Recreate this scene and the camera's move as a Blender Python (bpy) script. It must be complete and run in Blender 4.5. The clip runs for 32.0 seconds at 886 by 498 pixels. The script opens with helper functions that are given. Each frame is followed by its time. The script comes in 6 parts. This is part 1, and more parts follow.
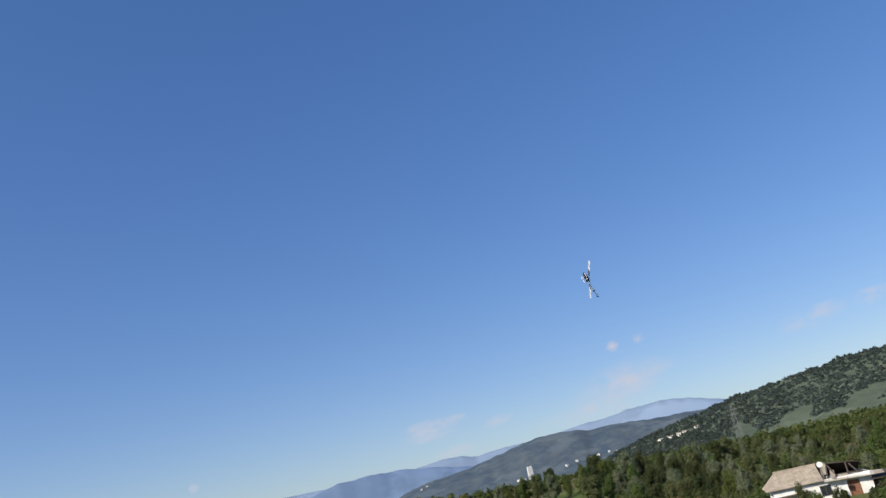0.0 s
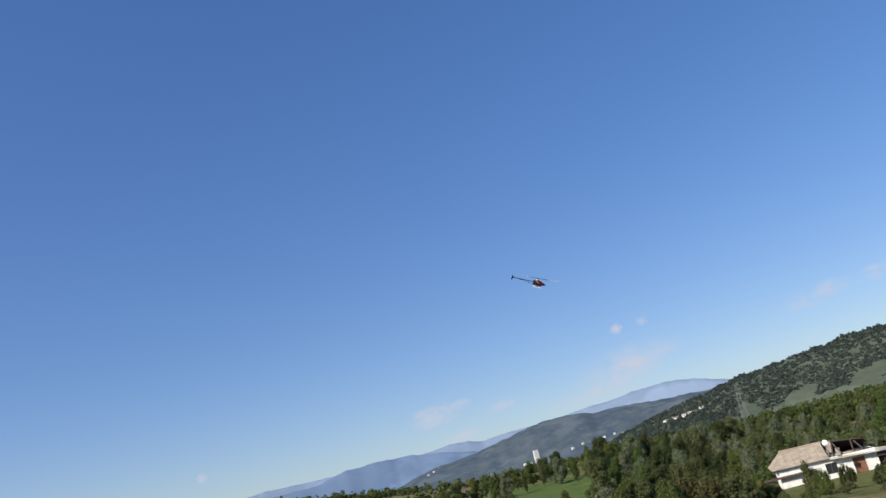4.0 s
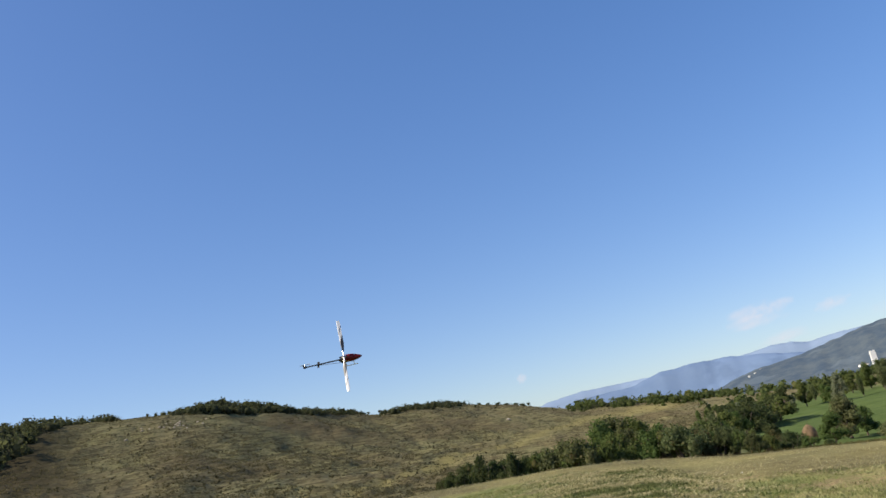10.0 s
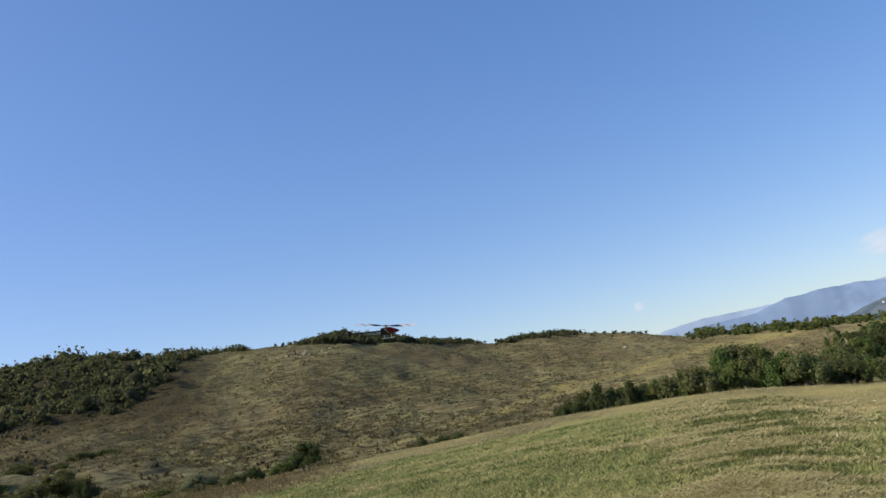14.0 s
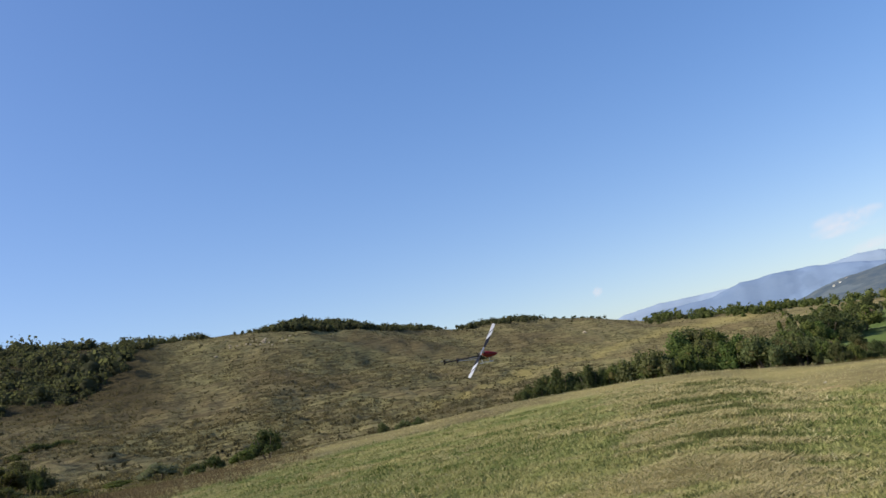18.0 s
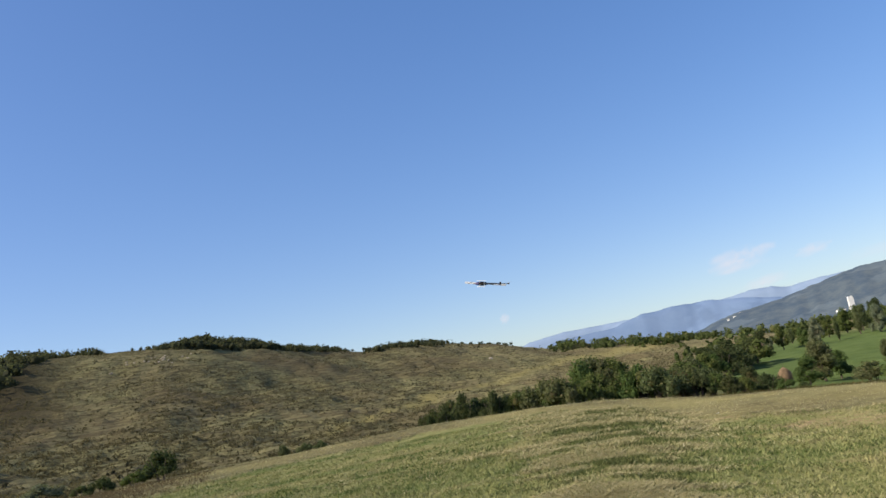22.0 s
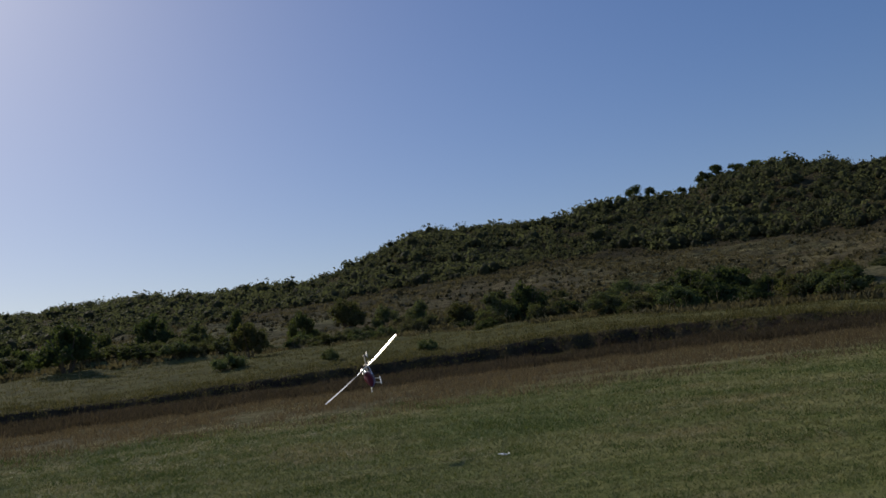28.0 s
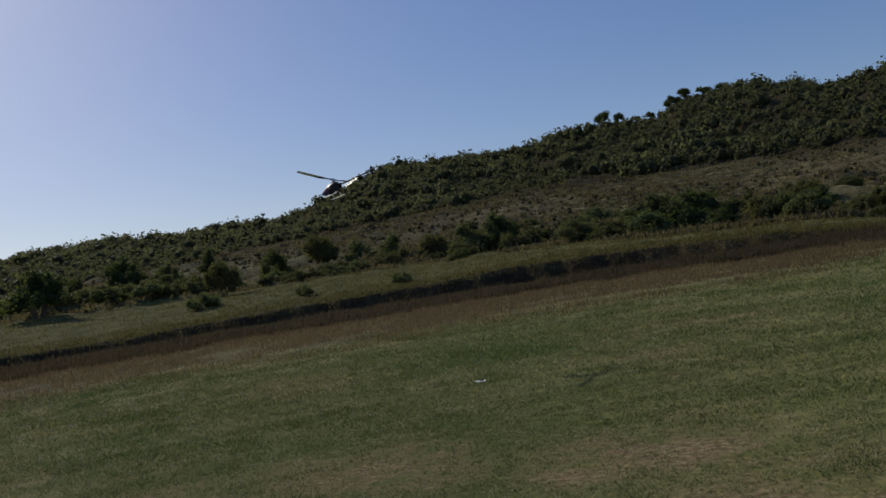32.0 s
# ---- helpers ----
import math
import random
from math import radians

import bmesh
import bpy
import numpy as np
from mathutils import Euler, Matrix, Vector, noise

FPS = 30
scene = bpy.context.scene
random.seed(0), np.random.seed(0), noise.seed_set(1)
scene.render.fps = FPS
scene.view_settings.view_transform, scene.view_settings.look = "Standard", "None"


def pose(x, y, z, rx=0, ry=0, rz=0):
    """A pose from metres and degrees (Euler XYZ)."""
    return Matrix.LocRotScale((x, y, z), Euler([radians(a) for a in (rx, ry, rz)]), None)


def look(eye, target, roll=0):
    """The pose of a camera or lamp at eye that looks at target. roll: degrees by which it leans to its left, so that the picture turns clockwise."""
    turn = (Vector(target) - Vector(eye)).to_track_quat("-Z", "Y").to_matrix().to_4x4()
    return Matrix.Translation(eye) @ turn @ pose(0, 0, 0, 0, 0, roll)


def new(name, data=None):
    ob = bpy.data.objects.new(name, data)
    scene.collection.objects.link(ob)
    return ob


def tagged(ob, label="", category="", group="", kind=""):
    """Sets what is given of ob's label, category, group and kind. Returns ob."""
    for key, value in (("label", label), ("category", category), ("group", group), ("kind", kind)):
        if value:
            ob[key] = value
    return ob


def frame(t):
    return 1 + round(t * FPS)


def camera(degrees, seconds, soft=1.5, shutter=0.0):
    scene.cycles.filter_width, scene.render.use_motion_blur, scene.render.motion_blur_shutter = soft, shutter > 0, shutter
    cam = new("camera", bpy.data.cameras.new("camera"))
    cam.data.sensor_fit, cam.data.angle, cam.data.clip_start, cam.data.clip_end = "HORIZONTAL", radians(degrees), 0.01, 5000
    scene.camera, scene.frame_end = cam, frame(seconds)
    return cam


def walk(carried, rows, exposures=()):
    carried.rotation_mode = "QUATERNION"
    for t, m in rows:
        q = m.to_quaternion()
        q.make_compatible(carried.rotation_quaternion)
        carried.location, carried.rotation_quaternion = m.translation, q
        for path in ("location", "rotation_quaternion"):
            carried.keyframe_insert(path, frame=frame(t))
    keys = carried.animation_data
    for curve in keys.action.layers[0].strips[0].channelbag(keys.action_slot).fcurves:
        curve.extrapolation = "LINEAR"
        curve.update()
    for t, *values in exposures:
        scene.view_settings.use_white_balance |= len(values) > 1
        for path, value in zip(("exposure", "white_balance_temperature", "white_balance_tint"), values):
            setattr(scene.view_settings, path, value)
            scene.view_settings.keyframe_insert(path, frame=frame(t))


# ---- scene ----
# The camera is hand-held at eye height on the mown field and only turns.
cam = camera(55.91, 32.0)
EYE = (0.0, 0.0, 1.65)
TURNS = (
    (0, 107.12, 12.28, -28.35), (0.5, 106.00, 12.36, -30.87), (1, 105.32, 12.37, -31.81),
    (1.5, 105.35, 12.55, -31.47), (2, 105.51, 12.78, -31.06), (2.5, 105.72, 12.97, -30.59),
    (4.5, 106.36, 13.37, -26.79), (5, 106.31, 13.36, -25.66), (5.5, 106.37, 13.50, -24.08),
    (6, 106.63, 13.64, -22.02), (6.5, 107.23, 13.27, -18.73), (7, 107.40, 12.47, -15.12),
    (7.5, 106.83, 11.92, -12.70), (8, 106.39, 11.64, -11.00), (8.5, 105.56, 11.54, -9.77),
    (9, 104.86, 11.70, -8.60), (9.5, 104.65, 11.83, -7.70), (10, 104.45, 11.76, -6.52),
    (10.5, 104.24, 11.66, -5.11), (11, 103.56, 11.41, -2.26), (11.5, 102.53, 11.24, 0.96),
    (12, 102.12, 11.13, 2.32), (12.5, 102.10, 11.32, 2.55), (13, 101.91, 11.41, 2.39),
    (13.5, 101.62, 11.51, 1.97), (14, 101.30, 11.51, 1.51), (14.5, 100.97, 11.50, 0.93),
    (16.5, 100.30, 12.08, -1.22), (17, 100.24, 11.99, -1.18), (17.5, 100.17, 12.01, -1.20),
    (18, 99.82, 12.21, -1.17), (18.5, 99.56, 12.25, -1.08), (19, 99.59, 12.15, -1.03),
    (19.5, 99.66, 12.05, -0.66), (20, 99.93, 12.04, -0.21), (20.5, 100.09, 11.99, -0.20),
    (21, 99.91, 11.78, -0.76), (21.5, 99.83, 11.38, -2.47), (22, 100.09, 11.04, -7.72),
    (22.5, 99.91, 10.72, -14.01), (23, 99.36, 10.48, -17.55), (23.5, 99.23, 10.31, -18.54),
    (24, 99.15, 10.37, -16.99), (24.5, 99.08, 10.20, -11.21), (25, 99.17, 9.11, 2.84),
    (25.2, 99.25, 8.19, 10.18), (25.5, 99.84, 7.92, 21.55), (25.7, 100.41, 7.07, 28.74),
    (26, 101.23, 6.86, 37.95), (26.2, 101.47, 6.88, 42.39), (26.5, 101.17, 6.59, 46.65),
    (28.5, 95.60, 7.38, 57.29), (29, 94.91, 7.82, 58.52), (29.5, 95.86, 7.47, 61.26),
    (30, 95.80, 6.08, 60.87), (30.5, 90.62, 7.80, 55.25), (30.7, 88.19, 9.57, 52.86),
    (31, 85.71, 9.93, 50.24), (31.2, 87.50, 10.45, 51.19), (31.5, 94.56, 9.18, 56.28),
    (32, 91.88, 8.94, 54.36),
)
walk(cam, [(t, pose(*EYE, rx, ry, rz)) for t, rx, ry, rz in TURNS],
     exposures=((0, 0.18, 6400, 10), (4.5, 0.25, 6450, 10), (7.0, 0.4, 6600, 10), (10.0, 0.55, 6750, 10), (13.0, 0.6, 6850, 10), (21.5, 0.65, 6850, 10), (22.7, 0.5, 6750, 10), (24.2, 0.5, 6750, 10),
                (25.0, 0.75, 6900, 10), (25.6, 0.5, 7000, 10), (26.2, -0.05, 6950, 10), (26.6, -0.3, 6750, 10), (28.5, -0.42, 6550, 10), (30.2, -0.42, 6500, 10), (30.9, 0.2, 6550, 10),
                (31.3, 0.1, 6600, 10), (31.7, -0.3, 6650, 10), (32.0, -0.36, 6650, 10)))

# ---- light: a clear late-summer afternoon, the sun high over the hill ----
SUN_AZ, SUN_EL = radians(-96), radians(34.5)
world = bpy.data.worlds.new("sky")
scene.world = world
world.use_nodes = True
wn = world.node_tree
sky = wn.nodes.new("ShaderNodeTexSky")
sky.sky_type, sky.sun_disc = "NISHITA", False
sky.sun_elevation, sky.sun_rotation = SUN_EL, SUN_AZ % (2 * math.pi)
sky.altitude, sky.air_density, sky.dust_density, sky.ozone_density = 700, 1.0, 1.4, 5.0
rich = wn.nodes.new("ShaderNodeHueSaturation")
rich.inputs["Hue"].default_value, rich.inputs["Saturation"].default_value = 0.517, 1.24
soft = wn.nodes.new("ShaderNodeGamma")
soft.inputs["Gamma"].default_value = 0.7
wn.links.new(sky.outputs[0], rich.inputs["Color"])
wn.links.new(rich.outputs[0], soft.inputs["Color"])
wn.links.new(soft.outputs[0], wn.nodes["Background"].inputs[0])
wn.nodes["Background"].inputs[1].default_value = 0.184
sun = new("sun", bpy.data.lights.new("sun", "SUN"))
sun.data.energy, sun.data.angle, sun.data.color = 4.9, radians(0.55), (1.0, 0.91, 0.76)
SUN_WAY = Vector((math.sin(SUN_AZ) * math.cos(SUN_EL), math.cos(SUN_AZ) * math.cos(SUN_EL), math.sin(SUN_EL)))
sun.matrix_world = look(SUN_WAY * 100, (0, 0, 0))


# ---- materials ----
class Mat:
    """A node material put together step by step."""

    def __init__(self, name):
        self.m = bpy.data.materials.new(name)
        self.m.use_nodes = True
        self.t = self.m.node_tree
        self.b = self.t.nodes["Principled BSDF"]

    def n(self, kind, **values):
        node = self.t.nodes.new(kind)
        for key, value in values.items():
            node.inputs[key].default_value = value
        return node

    def link(self, a, b):
        self.t.links.new(a, b)

    def coords(self, space="Object"):
        return self.n("ShaderNodeTexCoord").outputs[space]

    def noise(self, scale, detail=4, space="Object", stretch=None, rough=0.6):
        x = self.coords(space)
        if stretch:
            mp = self.n("ShaderNodeMapping", Scale=stretch)
            self.link(x, mp.inputs[0])
            x = mp.outputs[0]
        nz = self.n("ShaderNodeTexNoise", Scale=scale, Detail=detail, Roughness=rough)
        self.link(x, nz.inputs["Vector"])
        return nz.outputs[0]

    def ramp(self, fac, *stops):
        r = self.n("ShaderNodeValToRGB")
        el = r.color_ramp.elements
        while len(el) < len(stops):
            el.new(0.5)
        for e, (p, c) in zip(el, stops):
            e.position, e.color = p, (*c, 1) if len(c) == 3 else c
        self.link(fac, r.inputs[0])
        return r.outputs[0]

    def mix(self, fac, a, b, mode="MIX"):
        x = self.t.nodes.new("ShaderNodeMix")
        x.data_type, x.blend_type = "RGBA", mode
        for v, i in ((fac, 0), (a, 6), (b, 7)):
            if isinstance(v, bpy.types.NodeSocket):
                self.link(v, x.inputs[i])
            else:
                x.inputs[i].default_value = v if i == 0 else (*v, 1)
        return x.outputs[2]

    def math(self, op, a, b=0.0):
        x = self.t.nodes.new("ShaderNodeMath")
        x.operation = op
        for v, i in ((a, 0), (b, 1)):
            if isinstance(v, bpy.types.NodeSocket):
                self.link(v, x.inputs[i])
            else:
                x.inputs[i].default_value = v
        return x.outputs[0]

    def done(self, color, rough=0.8, metal=0.0, bump=None, strength=0.3, dist=0.02, spec=0.5, matt=0.3):
        if isinstance(color, bpy.types.NodeSocket):
            self.link(color, self.b.inputs["Base Color"])
        else:
            self.b.inputs["Base Color"].default_value = (*color, 1)
        if isinstance(rough, bpy.types.NodeSocket):
            self.link(rough, self.b.inputs["Roughness"])
        else:
            self.b.inputs["Roughness"].default_value = rough
        self.b.inputs["Metallic"].default_value = metal
        self.b.inputs["Diffuse Roughness"].default_value = matt
        self.b.inputs["Specular IOR Level"].default_value = spec
        if bump is not None:
            bp = self.n("ShaderNodeBump", Strength=strength, Distance=dist)
            self.link(bump, bp.inputs["Height"])
            self.link(bp.outputs[0], self.b.inputs["Normal"])
        return self.m


def plain(name, color, rough=0.5, metal=0.0, vary=0.15, scale=6.0, spec=0.5):
    """A painted or bare surface with faint blotches and grain."""
    k = Mat(name)
    nz = k.noise(scale, 5)
    dark = [c * (1 - vary) for c in color]
    light = [min(1, c * (1 + vary)) for c in color]
    c = k.ramp(nz, (0.3, dark), (0.7, light))
    r = k.math("MULTIPLY_ADD", nz, 0.25)
    r.node.inputs[2].default_value = max(0.02, rough - 0.12)
    return k.done(c, r, metal, k.noise(scale * 8, 3), 0.1, 0.002, spec)


def leafy(name, a, b, dry, dry_part=0.12, whole=False, thin=0.38, lit=(0.12, 0.16, 0.02)):
    """Leaves: each clump takes its own green, and some have turned. whole: the thing as one takes a tone too."""
    k = Mat(name)
    island = k.n("ShaderNodeNewGeometry").outputs["Random Per Island"]
    c = k.ramp(island, (0.0, a), (0.75, b), (1.0 - dry_part * 0.5, b), (1.0, dry))
    ob = k.n("ShaderNodeObjectInfo").outputs["Random"]
    hs = k.n("ShaderNodeHueSaturation")
    h = k.math("MULTIPLY_ADD", ob, 0.05 if whole else 0.01)
    h.node.inputs[2].default_value = 0.475 if whole else 0.495
    v = k.math("MULTIPLY_ADD", k.noise(0.03 if not whole else 0.8, 3), 0.9)
    v.node.inputs[2].default_value = 0.55
    k.link(h, hs.inputs["Hue"])
    k.link(v, hs.inputs["Value"])
    k.link(c, hs.inputs["Color"])
    out = hs.outputs[0]
    k.done(out, 0.7, spec=0.05, matt=0.6)
    tr = k.n("ShaderNodeBsdfTranslucent")
    k.link(k.mix(0.5, out, lit), tr.inputs[0])
    ms = k.n("ShaderNodeMixShader", Fac=thin)
    k.link(k.b.outputs[0], ms.inputs[1])
    k.link(tr.outputs[0], ms.inputs[2])
    k.link(ms.outputs[0], k.t.nodes["Material Output"].inputs[0])
    return k.m


def turf_colour(k, grain):
    """Mown grass with dry swathes, worn patches and molehill soil; the blades take the same colours."""
    turf = k.ramp(grain, (0.34, (0.092, 0.110, 0.034)), (0.5, (0.195, 0.208, 0.070)), (0.66, (0.315, 0.302, 0.125)))
    stripe = k.ramp(k.noise(0.30, 6, stretch=(0.22, 1.0, 1), rough=0.72), (0.48, (0, 0, 0)), (0.58, (1, 1, 1)))
    turf = k.mix(k.math("MULTIPLY", stripe, 0.5), turf, (0.40, 0.345, 0.165))
    rows = k.n("ShaderNodeMapping", Rotation=(0, 0, radians(-18)), Scale=(0.6, 12, 1))
    rows.vector_type = "TEXTURE"
    k.link(k.coords(), rows.inputs[0])
    swath = k.n("ShaderNodeTexNoise", Scale=0.8, Detail=5, Roughness=0.7)
    k.link(rows.outputs[0], swath.inputs["Vector"])
    turf = k.mix(k.math("MULTIPLY", k.ramp(swath.outputs[0], (0.5, (0, 0, 0)), (0.60, (1, 1, 1))), 0.4), turf, (0.39, 0.345, 0.165))
    turf = k.mix(k.math("MULTIPLY", k.ramp(swath.outputs[0], (0.38, (1, 1, 1)), (0.48, (0, 0, 0))), 0.6), turf, (0.084, 0.112, 0.034))
    lush = k.ramp(k.noise(0.17, 6, rough=0.7), (0.47, (0, 0, 0)), (0.60, (1, 1, 1)))
    turf = k.mix(k.math("MULTIPLY", lush, 0.62), turf, (0.128, 0.172, 0.052))
    bare = k.ramp(k.noise(0.26, 7, stretch=(0.6, 1, 1), rough=0.74), (0.545, (0, 0, 0)), (0.61, (1, 1, 1)))
    turf = k.mix(k.math("MULTIPLY", bare, 0.5), turf, (0.37, 0.285, 0.150))
    soil = k.ramp(k.noise(0.62, 7, rough=0.82), (0.595, (0, 0, 0)), (0.65, (1, 1, 1)))
    return k.mix(k.math("MULTIPLY", soil, 0.6), turf, (0.105, 0.072, 0.046))


def turf_material():
    """Single mown blades, each a shade of the sward round it."""
    k = Mat("turf_blades")
    island = k.n("ShaderNodeNewGeometry").outputs["Random Per Island"]
    c = turf_colour(k, k.noise(9, 6, rough=0.75))
    c = k.mix(k.math("MULTIPLY", k.ramp(island, (0.5, (0, 0, 0)), (1.0, (1, 1, 1))), 0.5), c, (0.46, 0.45, 0.22))
    c = k.mix(k.math("MULTIPLY", k.ramp(island, (0.0, (1, 1, 1)), (0.45, (0, 0, 0))), 0.75), c, (0.075, 0.105, 0.034))
    k.done(c, 0.75, spec=0.05, matt=0.6)
    tr = k.n("ShaderNodeBsdfTranslucent")
    k.link(k.mix(0.4, c, (0.23, 0.25, 0.07)), tr.inputs[0])
    ms = k.n("ShaderNodeMixShader", Fac=0.16)
    k.link(k.b.outputs[0], ms.inputs[1])
    k.link(tr.outputs[0], ms.inputs[2])
    k.link(ms.outputs[0], k.t.nodes["Material Output"].inputs[0])
    return k.m


def ground_material():
    """One sheet of grass: mown turf, straw strip, bare bank, rough hill pasture, green meadow."""
    k = Mat("ground_grass")
    at = k.n("ShaderNodeAttribute")
    at.attribute_name = "zone"
    sp = k.n("ShaderNodeSeparateColor")
    k.link(at.outputs["Color"], sp.inputs[0])
    at2 = k.n("ShaderNodeAttribute")
    at2.attribute_name = "zone_b"
    sp2 = k.n("ShaderNodeSeparateColor")
    k.link(at2.outputs["Color"], sp2.inputs[0])
    mown, straw, bank = sp.outputs
    meadow, wood, terrace = sp2.outputs
    worn, track = at.outputs["Alpha"], at2.outputs["Alpha"]
    fine, mid, big = k.noise(9, 6, rough=0.75), k.noise(0.55, 6, rough=0.7), k.noise(0.035, 5)
    blades = k.noise(38, 4, rough=0.8)
    # rough hill pasture, sun-dried
    hill = k.ramp(mid, (0.3, (0.112, 0.104, 0.050)), (0.5, (0.190, 0.176, 0.084)), (0.68, (0.250, 0.224, 0.112)))
    hill = k.mix(k.math("MULTIPLY", k.ramp(big, (0.42, (0, 0, 0)), (0.66, (1, 1, 1))), 0.5), hill, (0.180, 0.142, 0.082))
    # dark and pale bands paint the cattle steps' shaded sides and lit tops
    steps = k.noise(0.9, 6, stretch=(0.2, 0.2, 2.2), rough=0.72)
    wiry = k.ramp(steps, (0.49, (0, 0, 0)), (0.57, (1, 1, 1)))
    hill = k.mix(k.math("MULTIPLY", wiry, 0.7), hill, (0.060, 0.050, 0.027))
    hill = k.mix(k.math("MULTIPLY", k.ramp(steps, (0.36, (1, 1, 1)), (0.45, (0, 0, 0))), 0.55), hill, (0.235, 0.205, 0.100))
    heath = k.ramp(k.noise(0.018, 6, rough=0.62), (0.47, (0, 0, 0)), (0.58, (1, 1, 1)))
    hill = k.mix(k.math("MULTIPLY", heath, 0.45), hill, (0.116, 0.088, 0.050))
    tuft = k.ramp(k.noise(1.7, 5, rough=0.72), (0.46, (0, 0, 0)), (0.58, (1, 1, 1)))
    patch = k.ramp(k.noise(0.05, 5), (0.40, (0, 0, 0)), (0.56, (1, 1, 1)))
    hill = k.mix(k.math("MULTIPLY", k.math("MULTIPLY", tuft, patch), 0.7), hill, (0.056, 0.048, 0.024))
    turf = turf_colour(k, fine)
    turf = k.mix(k.math("MULTIPLY", blades, 0.35), turf, (0.08, 0.10, 0.03))
    # scraped places: brown crumbled soil with straw on it
    crumb = k.ramp(k.noise(14, 6, rough=0.8), (0.36, (0.110, 0.072, 0.040)), (0.50, (0.285, 0.205, 0.115)), (0.62, (0.46, 0.36, 0.20)))
    bared = k.math("MULTIPLY", worn, k.ramp(k.noise(1.5, 7, rough=0.8), (0.40, (0, 0, 0)), (0.54, (1, 1, 1))))
    turf = k.mix(bared, turf, crumb)
    # straw strip left unmown
    hay = k.ramp(k.noise(3.0, 6, rough=0.75), (0.25, (0.150, 0.135, 0.056)), (0.55, (0.270, 0.240, 0.105)), (0.8, (0.40, 0.35, 0.17)))
    hay = k.mix(k.math("MULTIPLY", k.ramp(mid, (0.5, (0, 0, 0)), (0.7, (1, 1, 1))), 0.5), hay, (0.12, 0.125, 0.04))
    earth = k.ramp(mid, (0.3, (0.034, 0.026, 0.019)), (0.7, (0.080, 0.056, 0.038)))
    lawn = k.ramp(k.noise(0.4, 6, rough=0.75), (0.3, (0.070, 0.070, 0.028)), (0.55, (0.135, 0.128, 0.048)), (0.75, (0.19, 0.165, 0.070)))
    green = k.ramp(k.noise(0.25, 6), (0.3, (0.052, 0.080, 0.024)), (0.7, (0.090, 0.122, 0.042)))
    floor = k.ramp(mid, (0.3, (0.042, 0.036, 0.020)), (0.7, (0.088, 0.070, 0.036)))
    hill = k.mix(k.math("MULTIPLY", track, 0.7), hill, (0.26, 0.225, 0.090))
    bank = k.math("MULTIPLY", bank, k.ramp(k.noise(1.0, 6, rough=0.7), (0.36, (0.15, 0.15, 0.15)), (0.5, (1, 1, 1))))
    c = hill
    for w, layer in ((wood, floor), (terrace, lawn), (meadow, green), (straw, hay), (mown, turf), (bank, earth)):
        c = k.mix(w, c, layer)
    h = k.math("ADD", k.math("MULTIPLY", fine, 0.6), k.math("MULTIPLY", blades, 0.4))
    tame = k.math("SUBTRACT", 1.0, k.math("MINIMUM", 1.0, k.math("ADD", k.math("ADD", mown, straw), meadow)))
    h = k.math("ADD", h, k.math("MULTIPLY", tame, k.math("MULTIPLY", k.math("ADD", steps, k.noise(0.8, 4)), 5.0)))
    return k.done(c, 0.9, bump=h, strength=0.8, dist=0.1, spec=0.02, matt=0.6)


# ---- the lie of the land, as lines round the field: (bearing in degrees, distance, height) ----
def line(*rows):
    return np.array(rows, float)


MOWN = line((-180, 40, 0), (-100, 27, 0), (-85, 26, 0), (-75, 27, 0), (-66, 26, 0), (-53, 26.5, 0), (-42, 27, 0.02), (-30, 29, 0.04), (-26, 34, 0.05),
            (-10, 38, 0.04), (0, 43, 0.02), (6, 46, 0), (14, 43, -0.08), (18, 40, -0.32), (24, 35, -0.6), (30, 30, -0.7), (45, 27, -0.95), (60, 24, -1.15), (90, 40, -0.6), (180, 40, 0))
EDGE = line((-180, 90, 0), (-100, 62.4, 0.05), (-85, 59.5, 0.05), (-65, 58.5, 0.15), (-50, 57.2, 0.25), (-40, 55.1, 0.3), (-33, 52.5, 0.35), (-28, 51.6, 0.35), (-23, 50.5, 0.25), (-19, 50, 0.16),
            (-10, 52, 0.1), (0, 57, 0), (6, 60, 0.02), (13, 58, -0.22), (18, 54, -0.47), (25, 48, -0.95), (31, 44, -1.12), (36, 42, -1.23), (45, 38, -1.47), (52, 34, -1.65), (60, 32, -1.85), (100, 80, -1), (180, 90, 0))
BANK = line((-180, 100, 0), (-100, 63, 0.8), (-85, 60, 0.88), (-75, 60, 0.8), (-65, 59, 1.1), (-55, 58.3, 1.2), (-49, 57.6, 1.5), (-40, 55.6, 1.37), (-33, 53, 1.1), (-28, 53, 0.75), (-23, 54, 0.2),
            (-10, 60, -0.5), (0, 66, -0.8), (13, 68, -1.3), (25, 62, -2.0), (36, 56, -2.6), (45, 50, -3.1), (60, 48, -3.4), (100, 95, -1.5), (180, 100, 0))
FOOT = line((-180, 150, 1), (-110, 105, 3), (-85, 105, 3.7), (-55, 100, 3.8), (-46, 92, 3.2), (-40, 82, 2.4), (-30, 80, 1.6), (-24, 85, 0.7), (-15, 92, -0.4), (0, 108, -1.7),
            (13, 110, -2.6), (25, 105, -3.6), (36, 100, -4.8), (48, 72, -4.9), (60, 72, -5.1), (110, 130, -3), (180, 150, 1))
